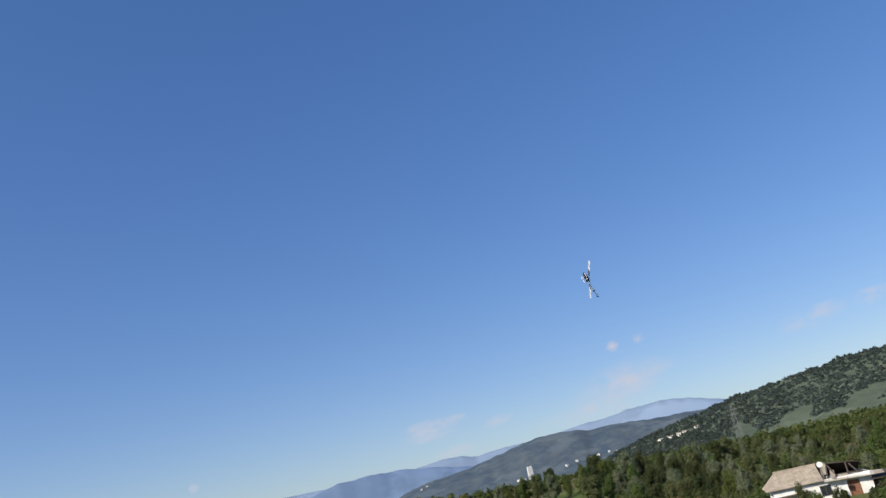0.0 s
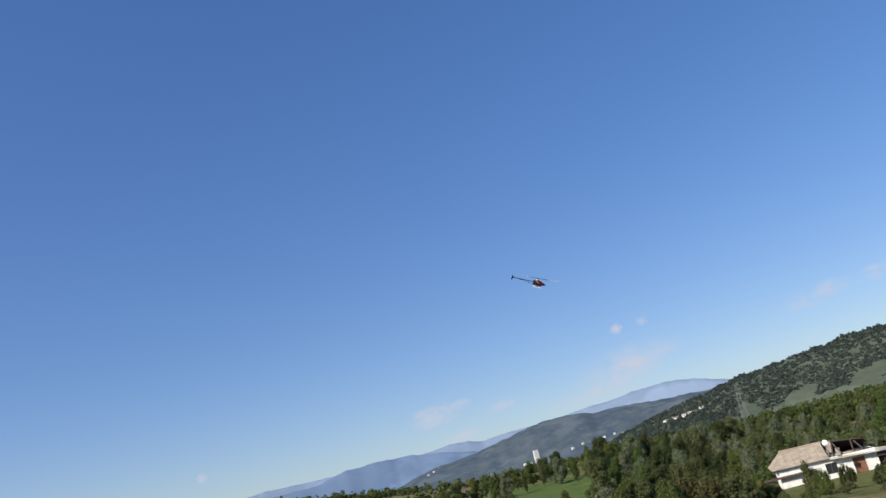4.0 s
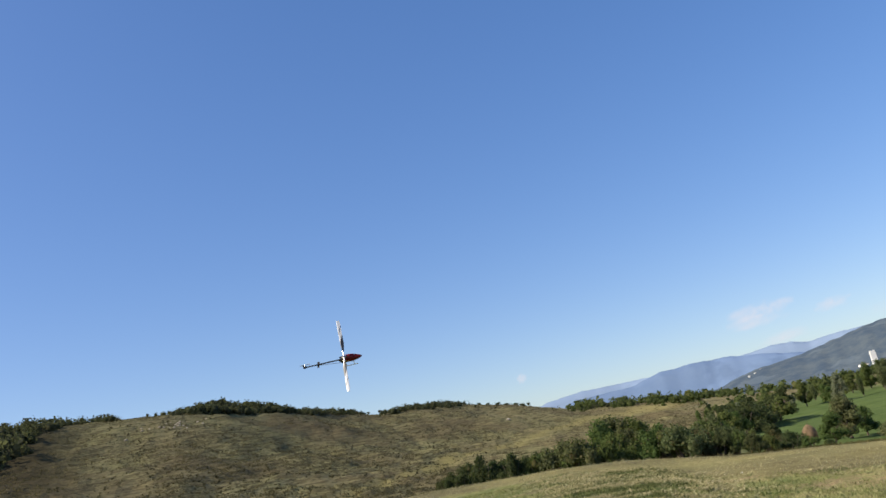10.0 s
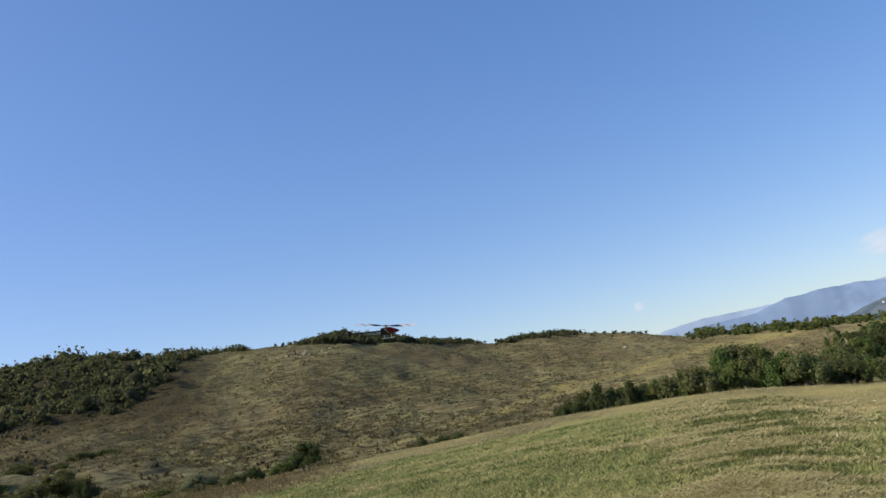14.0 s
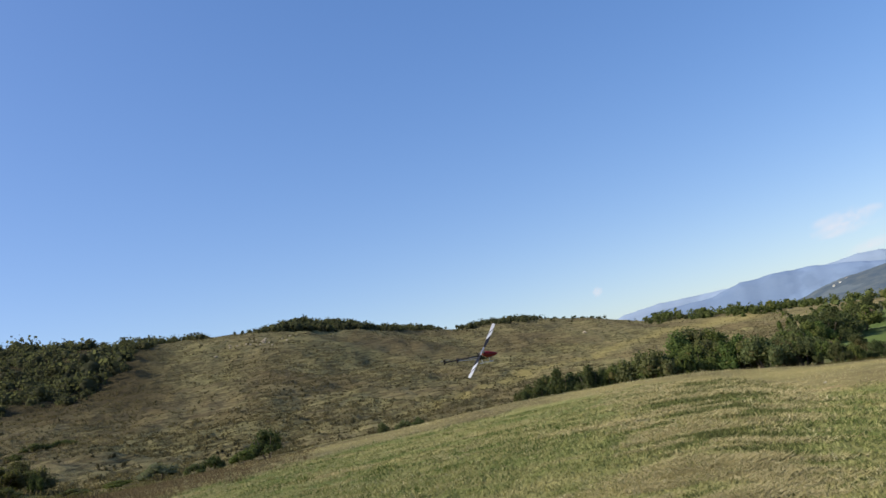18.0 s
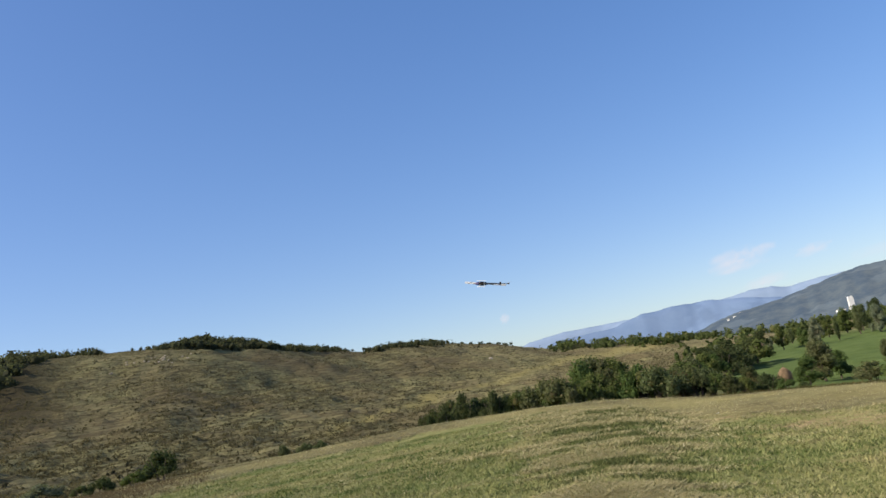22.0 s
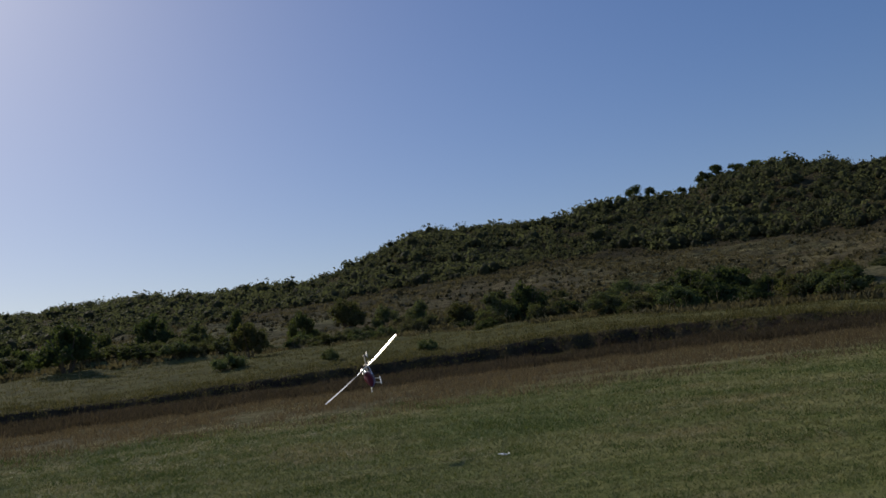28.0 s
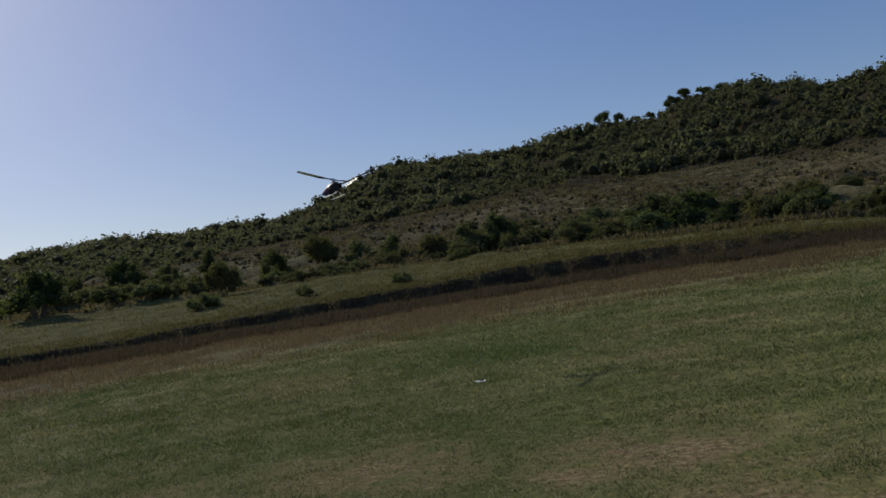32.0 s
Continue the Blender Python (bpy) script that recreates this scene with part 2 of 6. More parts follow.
SLOPE = line((-180, 320, 3), (-110, 210, 9), (-85, 205, 12), (-70, 212, 14.5), (-55, 220, 19.0), (-45, 225, 21.0), (-35, 225, 19.4), (-27, 215, 18.0), (-20, 210, 16.2), (-10, 200, 12.8),
             (0, 220, 7.8), (8, 250, 4.3), (15, 260, 1.2), (20, 260, -0.2), (26, 250, -1.6), (36, 220, -3.0), (48, 240, -4.2), (60, 240, -4.5), (110, 300, -4), (180, 320, 3))
RIDGE = line((-180, 500, 6), (-115, 430, 30), (-85, 400, 34.5), (-75, 400, 36.5), (-70, 390, 35), (-65, 370, 34.5), (-61, 350, 38.5), (-59, 345, 43.6), (-57.3, 340, 46.8), (-53, 335, 46.2), (-48, 335, 44.2),
             (-43, 330, 46.8), (-38.5, 330, 46.4), (-37, 330, 51), (-33, 330, 52), (-30, 325, 48.5), (-28, 320, 44.4), (-24, 315, 44), (-16, 305, 37.6), (-12, 305, 36.3), (-7, 320, 37), (-3, 340, 33),
             (1, 370, 30.2), (3, 380, 28), (7.6, 400, 27.2), (12, 430, 22), (16, 470, 15), (23, 520, 8.5), (30, 540, 1), (60, 540, -3), (110, 500, -5), (180, 500, 6))
BEYOND = line((-180, 800, 5), (-90, 800, 30), (-30, 760, 28), (0, 800, 14), (15, 820, 5), (25, 850, -4), (60, 850, -6), (120, 850, -6), (180, 800, 5))
PLAIN = line((-180, 1500, -10), (0, 1500, -10), (180, 1500, -10))
LINES = (MOWN, EDGE, BANK, FOOT, SLOPE, RIDGE, BEYOND, PLAIN)


def along(ln, az):
    """Distance and height of a line at a bearing."""
    return np.interp(az, ln[:, 0], ln[:, 1]), np.interp(az, ln[:, 0], ln[:, 2])


def profile(az):
    """Distances and heights of the land outwards along a bearing."""
    rs, zs = [0.0, 12.0], [0.0, -0.08 * float(step(16, 23, az)) * float(1 - step(70, 100, az))]
    for ln in LINES:
        r, z = along(ln, az)
        if (ln is EDGE or ln is BANK) and az < -22:
            r += 0.8 * noise.noise((az * 0.5, 2.0, 0.0)) + 0.25 * noise.noise((az * 1.3, 2.0, 0.0))
        rs.append(float(r)), zs.append(float(z))
    return np.array(rs + [6000.0]), np.array(zs + [-14.0])


def glide(xs, ys, x):
    """A smooth curve through the points that never overshoots them."""
    h, d = np.diff(xs), np.diff(ys) / np.diff(xs)
    m = np.zeros(len(xs))
    m[0], m[-1] = d[0], d[-1]
    for i in range(1, len(xs) - 1):
        if d[i - 1] * d[i] > 0:
            w1, w2 = 2 * h[i] + h[i - 1], h[i] + 2 * h[i - 1]
            m[i] = (w1 + w2) / (w1 / d[i - 1] + w2 / d[i])
    k = np.clip(np.searchsorted(xs, x) - 1, 0, len(h) - 1)
    t = (x - xs[k]) / h[k]
    return (ys[k] * (1 + 2 * t) * (1 - t) ** 2 + m[k] * h[k] * t * (1 - t) ** 2
            + ys[k + 1] * t * t * (3 - 2 * t) + m[k + 1] * h[k] * t * t * (t - 1))


def step(a, b, x):
    t = np.clip((x - a) / (b - a), 0, 1)
    return t * t * (3 - 2 * t)


def relief(x, y, r, az, wild):
    """Bumps: faint on the field, cattle steps and hummocks on the pasture."""
    z = 0.0
    if r > 3:
        z += 0.035 * noise.noise((x * 0.21, y * 0.21, 0.3)) * min(1, r / 10)
        if az > 8 and 8 < r < 60:
            z += 0.16 * noise.noise((x * 0.16, y * 0.09, 6.3)) * min(1, (r - 8) / 8) * min(1, (az - 8) / 8) * min(1, (60 - r) / 10)
    if 18 < az < 70 and 4 < r < 56:
        z -= 0.42 * float(step(0, 3.6, r * math.sin(radians(az - 18)))) * min(1, (r - 4) / 6) * min(1, (56 - r) / 18)
    if 10 < az < 27 and 6 < r < 40:
        near = math.exp(-((az - 18) / 4.5) ** 2) * min(1, (r - 6) / 3) * min(1, (40 - r) / 8)
        z += near * 0.10 * noise.noise((x * 0.45, y * 1.15, 3.7)) + near * 0.06 * noise.noise((x * 1.0, y * 2.2, 9.7))
    if wild > 0:
        q = Vector((x * 0.06, y * 0.06, 1.7))
        z += wild * (1.3 * noise.noise(q * 0.5) + 0.9 * noise.noise(q * 1.3) + 0.85 * noise.noise(q * 3.1) + 0.55 * noise.noise(q * 7.5))
        z += wild * 0.42 * math.sin(r * 0.55 + 5 * noise.noise((x * 0.02, y * 0.02, 4.0))) * (0.5 + noise.noise((x * 0.035, y * 0.035, 8.0)))
    return z


_made = {}


def land(x, y):
    """Height of the ground."""
    r, az = math.hypot(x, y), math.degrees(math.atan2(x, y))
    key = round(az, 2)
    if key not in _made:
        _made[key] = profile(key)
    rs, zs = _made[key]
    wild = float(step(rs[4] + 2, rs[5] + 10, r) * (1 - 0.75 * step(rs[7] * 0.86, rs[7], r)) * (1 - 0.8 * step(600, 1200, r)))
    if 22 < az < 75:
        wild *= 0.35
    return float(glide(rs, zs, np.array([r]))[0]) + relief(x, y, r, az, wild)


def spot(az, r, lift=0.0):
    """A place on the ground, from its bearing and distance."""
    x, y = r * math.sin(radians(az)), r * math.cos(radians(az))
    return Vector((x, y, land(x, y) + lift))


def fill_mesh(me, verts, faces):
    """Loads arrays of points and of faces; a face whose last two corners are the same is a triangle."""
    me.vertices.add(len(verts))
    me.vertices.foreach_set("co", np.asarray(verts, np.float32).ravel())
    faces = np.asarray(faces, np.int32)
    size = np.full(len(faces), faces.shape[1], np.int32)
    if faces.shape[1] == 4:
        three = faces[:, 3] == faces[:, 2]
        size[three] = 3
        keep = np.ones(faces.shape, bool)
        keep[three, 3] = False
        corners = faces[keep]
    else:
        corners = faces.ravel()
    me.loops.add(len(corners))
    me.loops.foreach_set("vertex_index", corners.astype(np.int32))
    me.polygons.add(len(faces))
    me.polygons.foreach_set("loop_start", (np.cumsum(size) - size).astype(np.int32))
    me.update(calc_edges=True)


def mesh_from(name, verts, faces, mats=(), smooth=False):
    me = bpy.data.meshes.new(name)
    if isinstance(verts, np.ndarray):
        fill_mesh(me, verts, faces)
    else:
        me.from_pydata([tuple(v) for v in verts], [], [tuple(f) for f in faces])
    for m in mats:
        me.materials.append(m)
    if smooth:
        me.shade_smooth()
    me.update()
    return me


# scraped places on the field: bearing, distance, size
WORN = line((-40, 6.8, 0.7), (-44, 6.9, 0.6), (-34, 5.2, 0.6), (-30.5, 5.0, 0.8), (-27, 4.8, 0.6), (-48, 6.4, 0.4), (-58, 8.2, 0.5), (-75, 8, 0.6), (3, 7.6, 0.8), (-66, 6, 0.6), (30.5, 26.5, 1.4), (33.5, 25.5, 1.8), (36.6, 24.4, 1.9), (39.2, 23.2, 1.6), (43, 19, 1.5), (43.2, 15, 1.2), (41, 27, 1.8), (24.5, 33, 1.8), (-60, 7.6, 0.7))
# the old cart track that climbs the pasture: bearing, angle over the eye's level
TRACK = line((-4, -1.4), (-0.5, -0.9), (5, 0.1), (11.6, 0.3), (16.6, 0.85), (20.2, 0.75), (24.2, 0.4))


def worn_at(x, y):
    w = 0.0
    for az, r, size in WORN:
        d = ((x - r * math.sin(radians(az))) / (size * 1.5)) ** 2 + ((y - r * math.cos(radians(az))) / size) ** 2
        w = max(w, math.exp(-d))
    return w


GRID = {}


def build_ground():
    azs = np.concatenate([np.arange(-180, -96, 4), np.arange(-96, 68, 0.3), np.arange(68, 180, 4)])
    rs = [1.0]
    while rs[-1] < 49:
        rs.append(rs[-1] * 1.032 + 0.02)
    while rs[-1] < 64:
        rs.append(rs[-1] + 0.34)
    while rs[-1] < 620:
        rs.append(rs[-1] * 1.0115)
    while rs[-1] < 4700:
        rs.append(rs[-1] * 1.12)
    rs = np.array(rs)
    na, nr = len(azs), len(rs)
    verts, zone, zone_b = [(0, 0, 0)], [(1, 0, 0, 1)], [(0, 0, 0, 1)]
    for az in azs:
        pr, pz = profile(az)
        z = glide(pr, pz, rs)
        s, c = math.sin(radians(az)), math.cos(radians(az))
        e1, e2, e3, e4, e5, e6 = pr[2], pr[3], pr[4], pr[5], pr[6], pr[7]
        damp = 0.35 if 22 < az < 75 else 1.0
        wild = step(e3 + 2, e4 + 10, rs) * (1 - 0.75 * step(e6 * 0.86, e6, rs)) * (1 - 0.8 * step(600, 1200, rs)) * damp
        fade = min(1, max(0, (az + 95) / 8), max(0, (66 - az) / 6))
        left = float(1 - step(-27, -21, az))
        wob = 2.2 * noise.noise((az * 0.35, 0.2, 0.5)) + 1.0 * noise.noise((az * 1.6, 0.2, 0.5))
        is_mown = 1 - step(e1 - 1.6 - 4 * left + wob, e1 + 1.6 + 5 * left + wob, rs)
        is_straw = (1 - step(e2 - 9 * left - 1 + wob, e2 + 4 - 6 * left + wob, rs)) * (1 - is_mown) * (1 - 0.45 * left) * np.clip(0.5 + 1.2 * np.array([noise.noise((q * s * 0.13, q * c * 0.13, 4.1)) for q in rs]), 0.1, 1) * float(1 - step(38, 44, az))
        wide = 7 + 12 * float(1 - step(-62, -34, az))
        weedy = 0.85 * step(e2 - wide - 3 + wob, e2 - wide + 5 + wob, rs) * (1 - step(e3, e3 + 0.5, rs)) * left
        is_straw = is_straw * (1 - weedy)
        dark = step(e2 - 5.5 + 3.5 * noise.noise((az * 0.8, 3.0, 0.0)), e2 - 1 + noise.noise((az * 1.7, 6.0, 0.0)), rs) * (1 - step(e3 - 0.1, e3 + 0.2, rs)) * left * np.clip(0.85 + 0.7 * noise.noise((az * 0.35, 7.0, 0.0)), 0.1, 1)
        is_terr = left * step(e3, e3 + 2, rs) * (1 - step(e4 - 5, e4 + 22, rs))
        is_mead = float(step(24, 27, az)) * float(1 - step(38.3, 39.6, az)) * step(e3, e4 - 10, rs) * (1 - step(230, 320, rs)) + 0.6 * float(step(46, 48, az)) * step(e3, e3 + 4, rs) * (1 - step(76, 84, rs))
        is_wood = float(1 - step(-19, -14.5, az)) * step(e5 - 45, e5 + 5, rs) * (1 - step(900, 1500, rs)) if az < -14 else float(step(38.3, 39.6, az)) * step(e3, e3 + 4, rs)
        is_wood = np.maximum(is_wood * (1 - 0.75 * float(step(46, 48, az)) * (1 - step(76, 84, rs))), weedy * 0.8)
        path = float(step(-3, 2, az)) * float(1 - step(21, 24, az))
        want = float(np.interp(az, TRACK[:, 0], TRACK[:, 1]))
        up = np.degrees(np.arctan2(z - EYE[2], rs))
        track = path * np.exp(-((up - want) / 0.16) ** 2) * (rs > e4)
        for j in range(nr):
            x, y = rs[j] * s, rs[j] * c
            verts.append((x, y, z[j] + relief(x, y, rs[j], az, wild[j] * fade)))
            zone.append((is_mown[j], is_straw[j], dark[j], worn_at(x, y) if rs[j] < 34 else 0))
            zone_b.append((is_mead[j], is_wood[j], is_terr[j], track[j]))
    GRID["az"], GRID["r"], GRID["z"] = azs, rs, np.array([v[2] for v in verts[1:]]).reshape(na, nr)
    faces = []
    for i in range(na):
        a, b = 1 + i * nr, 1 + ((i + 1) % na) * nr
        faces.append((0, b, a))
        faces += [(a + j, b + j, b + j + 1, a + j + 1) for j in range(nr - 1)]
    me = mesh_from("ground", verts, faces, (ground_material(),), True)
    for key, vals in (("zone", zone), ("zone_b", zone_b)):
        at = me.color_attributes.new(key, "FLOAT_COLOR", "POINT")
        at.data.foreach_set("color", np.array(vals, np.float32).ravel())
    return tagged(new("ground", me), "mown green field running into dry hill pasture", "ground", kind="structure")


build_ground()


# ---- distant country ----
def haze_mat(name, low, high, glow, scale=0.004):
    """Woods and clearings, the haze of summer air painted into colour and glow; far enough to count as backdrop."""
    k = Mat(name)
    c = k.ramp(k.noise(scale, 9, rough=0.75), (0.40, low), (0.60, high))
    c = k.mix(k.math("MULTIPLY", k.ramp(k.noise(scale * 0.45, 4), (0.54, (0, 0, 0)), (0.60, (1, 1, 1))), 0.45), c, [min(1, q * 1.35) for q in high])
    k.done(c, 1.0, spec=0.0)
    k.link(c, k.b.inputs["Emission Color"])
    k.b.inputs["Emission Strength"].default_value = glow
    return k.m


FALL = ((-1.0, 0.0), (-0.72, 0.2), (-0.46, 0.5), (-0.2, 0.86), (0.0, 1.0), (0.35, 0.7), (1.0, 0.0))
_ranges = []


def far_ground(which, az, el):
    """Where the near face of a range is seen at that angle."""
    rows, depth = _ranges[which]
    r0, z0 = along(rows, az)
    best = None
    for u in np.linspace(-0.98, 0, 80):
        r = r0 + depth * u
        z = -16 + (z0 + 16) * float(np.interp(u, [q[0] for q in FALL], [q[1] for q in FALL]))
        d = abs(math.degrees(math.atan2(z - EYE[2], r)) - el)
        if best is None or d < best[0]:
            best = (d, r, z)
    return best[1], best[2]


def far_range(label, rows, depth, mat, rough, seed):
    """A range of hills: a crest over bearings, falling to both sides."""
    rows = line(*rows)
    _ranges.append((rows, depth))
    azs = np.arange(rows[0, 0], rows[-1, 0] + 0.01, 0.2)
    verts, faces, k = [], [], 7
    for az in azs:
        r, z = along(rows, az)
        q = noise.noise((az * 0.9, seed, 0.1)) + 0.5 * noise.noise((az * 2.3, seed, 0.7)) + 0.3 * noise.noise((az * 6.1, seed, 1.9))
        crest = z + rough * q
        for j, (dr, f) in enumerate(FALL):
            rr = r + depth * dr
            wob = rough * 1.6 * noise.noise((az * 1.4, rr * 0.004, seed)) * (f * (1 - f)) * 4
            zz = -16 + (crest + 16) * f + wob
            verts.append((rr * math.sin(radians(az)), rr * math.cos(radians(az)), zz))
    for i in range(len(azs) - 1):
        for j in range(k - 1):
            a = i * k + j
            faces.append((a, a + k, a + k + 1, a + 1))
    ob = new("backdrop", mesh_from("backdrop", verts, faces, (mat,), True))
    return tagged(ob, label, "hills", kind="structure")


# haze is in the colours: the farther the range, the paler and bluer
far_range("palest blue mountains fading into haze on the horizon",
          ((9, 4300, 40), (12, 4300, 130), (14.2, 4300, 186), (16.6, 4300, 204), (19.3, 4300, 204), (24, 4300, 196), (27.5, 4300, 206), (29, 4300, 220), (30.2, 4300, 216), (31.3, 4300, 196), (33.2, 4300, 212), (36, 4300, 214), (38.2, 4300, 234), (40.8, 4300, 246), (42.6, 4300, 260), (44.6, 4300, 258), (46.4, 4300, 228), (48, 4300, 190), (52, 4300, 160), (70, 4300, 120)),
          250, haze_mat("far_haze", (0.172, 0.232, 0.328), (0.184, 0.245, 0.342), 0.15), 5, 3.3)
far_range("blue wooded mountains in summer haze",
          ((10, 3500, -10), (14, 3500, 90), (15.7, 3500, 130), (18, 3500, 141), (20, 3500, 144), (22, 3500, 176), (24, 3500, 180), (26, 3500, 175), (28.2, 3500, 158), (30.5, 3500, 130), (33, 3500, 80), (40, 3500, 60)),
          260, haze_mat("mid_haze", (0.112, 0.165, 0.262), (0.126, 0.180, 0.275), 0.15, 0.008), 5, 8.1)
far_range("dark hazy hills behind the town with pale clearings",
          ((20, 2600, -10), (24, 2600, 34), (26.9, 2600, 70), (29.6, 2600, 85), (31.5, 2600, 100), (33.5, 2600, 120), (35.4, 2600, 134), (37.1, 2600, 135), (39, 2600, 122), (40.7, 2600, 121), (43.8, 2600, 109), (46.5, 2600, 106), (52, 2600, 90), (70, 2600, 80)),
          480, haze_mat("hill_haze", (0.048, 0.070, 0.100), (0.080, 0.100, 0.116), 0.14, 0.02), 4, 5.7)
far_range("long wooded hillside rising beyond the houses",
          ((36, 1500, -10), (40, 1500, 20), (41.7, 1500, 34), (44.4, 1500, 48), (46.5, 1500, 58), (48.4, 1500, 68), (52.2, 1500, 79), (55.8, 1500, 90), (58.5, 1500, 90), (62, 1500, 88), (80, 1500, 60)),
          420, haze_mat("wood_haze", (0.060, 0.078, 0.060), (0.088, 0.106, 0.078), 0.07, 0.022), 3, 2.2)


# ---- small fair-weather clouds low over the valley ----
def cloud_mat():
    k = Mat("cloud_vapour")
    k.done((0.9, 0.9, 0.92), 1.0, spec=0.0)
    n = k.noise(0.006, 6, rough=0.6)
    at = k.n("ShaderNodeAttribute")
    at.attribute_name = "thin"
    a = k.math("MULTIPLY", at.outputs["Fac"], k.ramp(n, (0.36, (0, 0, 0)), (0.62, (1, 1, 1))))
    tr = k.n("ShaderNodeBsdfTransparent")
    # the cloud's sunlit brightness is put in as its own glow
    em = k.n("ShaderNodeEmission", Color=(0.80, 0.80, 0.90, 1), Strength=0.66)
    ms = k.n("ShaderNodeMixShader")
    k.link(a, ms.inputs[0])
    k.link(tr.outputs[0], ms.inputs[1])
    k.link(em.outputs[0], ms.inputs[2])
    k.link(ms.outputs[0], k.t.nodes["Material Output"].inputs[0])
    return k.m


def build_clouds():
    mat = cloud_mat()
    r = 4650
    for az, el, w, h, dense in ((12.9, 4.4, 0.75, 0.75, 1.0), (28.9, 5.0, 4.6, 1.7, 0.75), (33.2, 4.6, 2.4, 0.9, 0.45), (42.0, 5.3, 7.5, 2.6, 0.55), (41.8, 7.6, 1.0, 0.8, 0.7), (43.6, 7.7, 1.0, 0.8, 0.6), (54.5, 6.2, 5.0, 1.4, 0.5), (58.5, 6.6, 3.5, 1.2, 0.5), (39.5, 3.9, 9.0, 1.6, 0.45), (29.8, 3.2, 3.4, 0.9, 0.5)):
        n = 24
        verts, faces, thin = [], [], []
        for i in range(n + 1):
            for j in range(n + 1):
                u, v = 2 * i / n - 1, 2 * j / n - 1
                a, e = az + u * w / 2, el + v * h / 2 + 0.10 * u * w / 2
                b = r + 60 * noise.noise((u * 2, v * 2, az))
                verts.append((b * math.sin(radians(a)) * math.cos(radians(e)), b * math.cos(radians(a)) * math.cos(radians(e)), EYE[2] + b * math.sin(radians(e))))
                d = math.hypot(u, v) + 0.35 * noise.noise((u * 2.2, v * 2.2, az))
                thin.append(1.35 * dense * max(0.0, 1 - d) ** 0.9 if d < 1 and max(abs(u), abs(v)) < 0.99 else 0.0)
        for i in range(n):
            for j in range(n):
                k = i * (n + 1) + j
                faces.append((k, k + n + 1, k + n + 2, k + 1))
        me = mesh_from("backdrop", verts, faces, (mat,), True)
        me.attributes.new("thin", "FLOAT", "POINT").data.foreach_set("value", np.array(thin, np.float32))
        ob = new("backdrop", me)
        ob.visible_shadow = False
        tagged(ob, "thin white fair-weather cloud low in the sky", "cloud", kind="structure")


build_clouds()


# ---- trees and bushes ----
def leaf_cards(rng, blobs, n, size):
    """Clumps of leaves on the skins of a heap of blobs: verts and faces."""
    b = np.array(blobs)
    pick = rng.choice(len(b), n, p=b[:, 3] ** 2 / (b[:, 3] ** 2).sum())
    d = rng.normal(size=(n, 3))
    d /= np.linalg.norm(d, axis=1)[:, None]
    d[:, 2] = np.where(d[:, 2] < -0.45, -d[:, 2], d[:, 2])
    p = b[pick, :3] + d * (b[pick, 3] * rng.uniform(0.66, 1.2, n))[:, None] * b[pick, 4:7]
    nor = d + rng.normal(scale=0.55, size=(n, 3))
    nor /= np.linalg.norm(nor, axis=1)[:, None]
    t = np.cross(nor, rng.normal(size=(n, 3)))
    t /= np.linalg.norm(t, axis=1)[:, None]
    s = np.cross(nor, t)
    w = size * rng.uniform(0.55, 1.3, n)[:, None]
    h = w * rng.uniform(0.6, 1.1, (n, 1))
    v = np.stack([p - t * w, p - s * h * 0.8, p + t * w, p + s * h], 1).reshape(-1, 3)
    return v, np.arange(4 * n).reshape(-1, 4)


_ball = bmesh.new()
bmesh.ops.create_icosphere(_ball, subdivisions=1, radius=1)
BALL_V = np.array([v.co[:] for v in _ball.verts])
BALL_F = np.array([[v.index for v in f.verts] for f in _ball.faces])
_ball.free()


def add_cores(rng, blobs, fill=0.8):
    """The dense inside of a crown, so that little light comes through."""
    vs, fs, k = [], [], 0
    for x, y, z, r, sx, sy, sz in blobs:
        vs.append(BALL_V * (r * fill * rng.uniform(0.85, 1.1, (len(BALL_V), 1))) * (sx, sy, sz) + (x, y, z))
        fs.append(BALL_F + k)
        k += len(BALL_V)
    return np.concatenate(vs), np.concatenate(fs)


def limb(verts, faces, a, b, ra, rb, sides=6):
    """A tapered limb from a to b."""
    a, b = Vector(a), Vector(b)
    q = (b - a).to_track_quat("Z", "Y")
    k = len(verts)
    for p, r in ((a, ra), (b, rb)):
        for i in range(sides):
            t = 2 * math.pi * i / sides
            verts.append(p + q @ Vector((r * math.cos(t), r * math.sin(t), 0)))
    for i in range(sides):
        j = (i + 1) % sides
        faces.append((k + i, k + j, k + sides + j, k + sides + i))


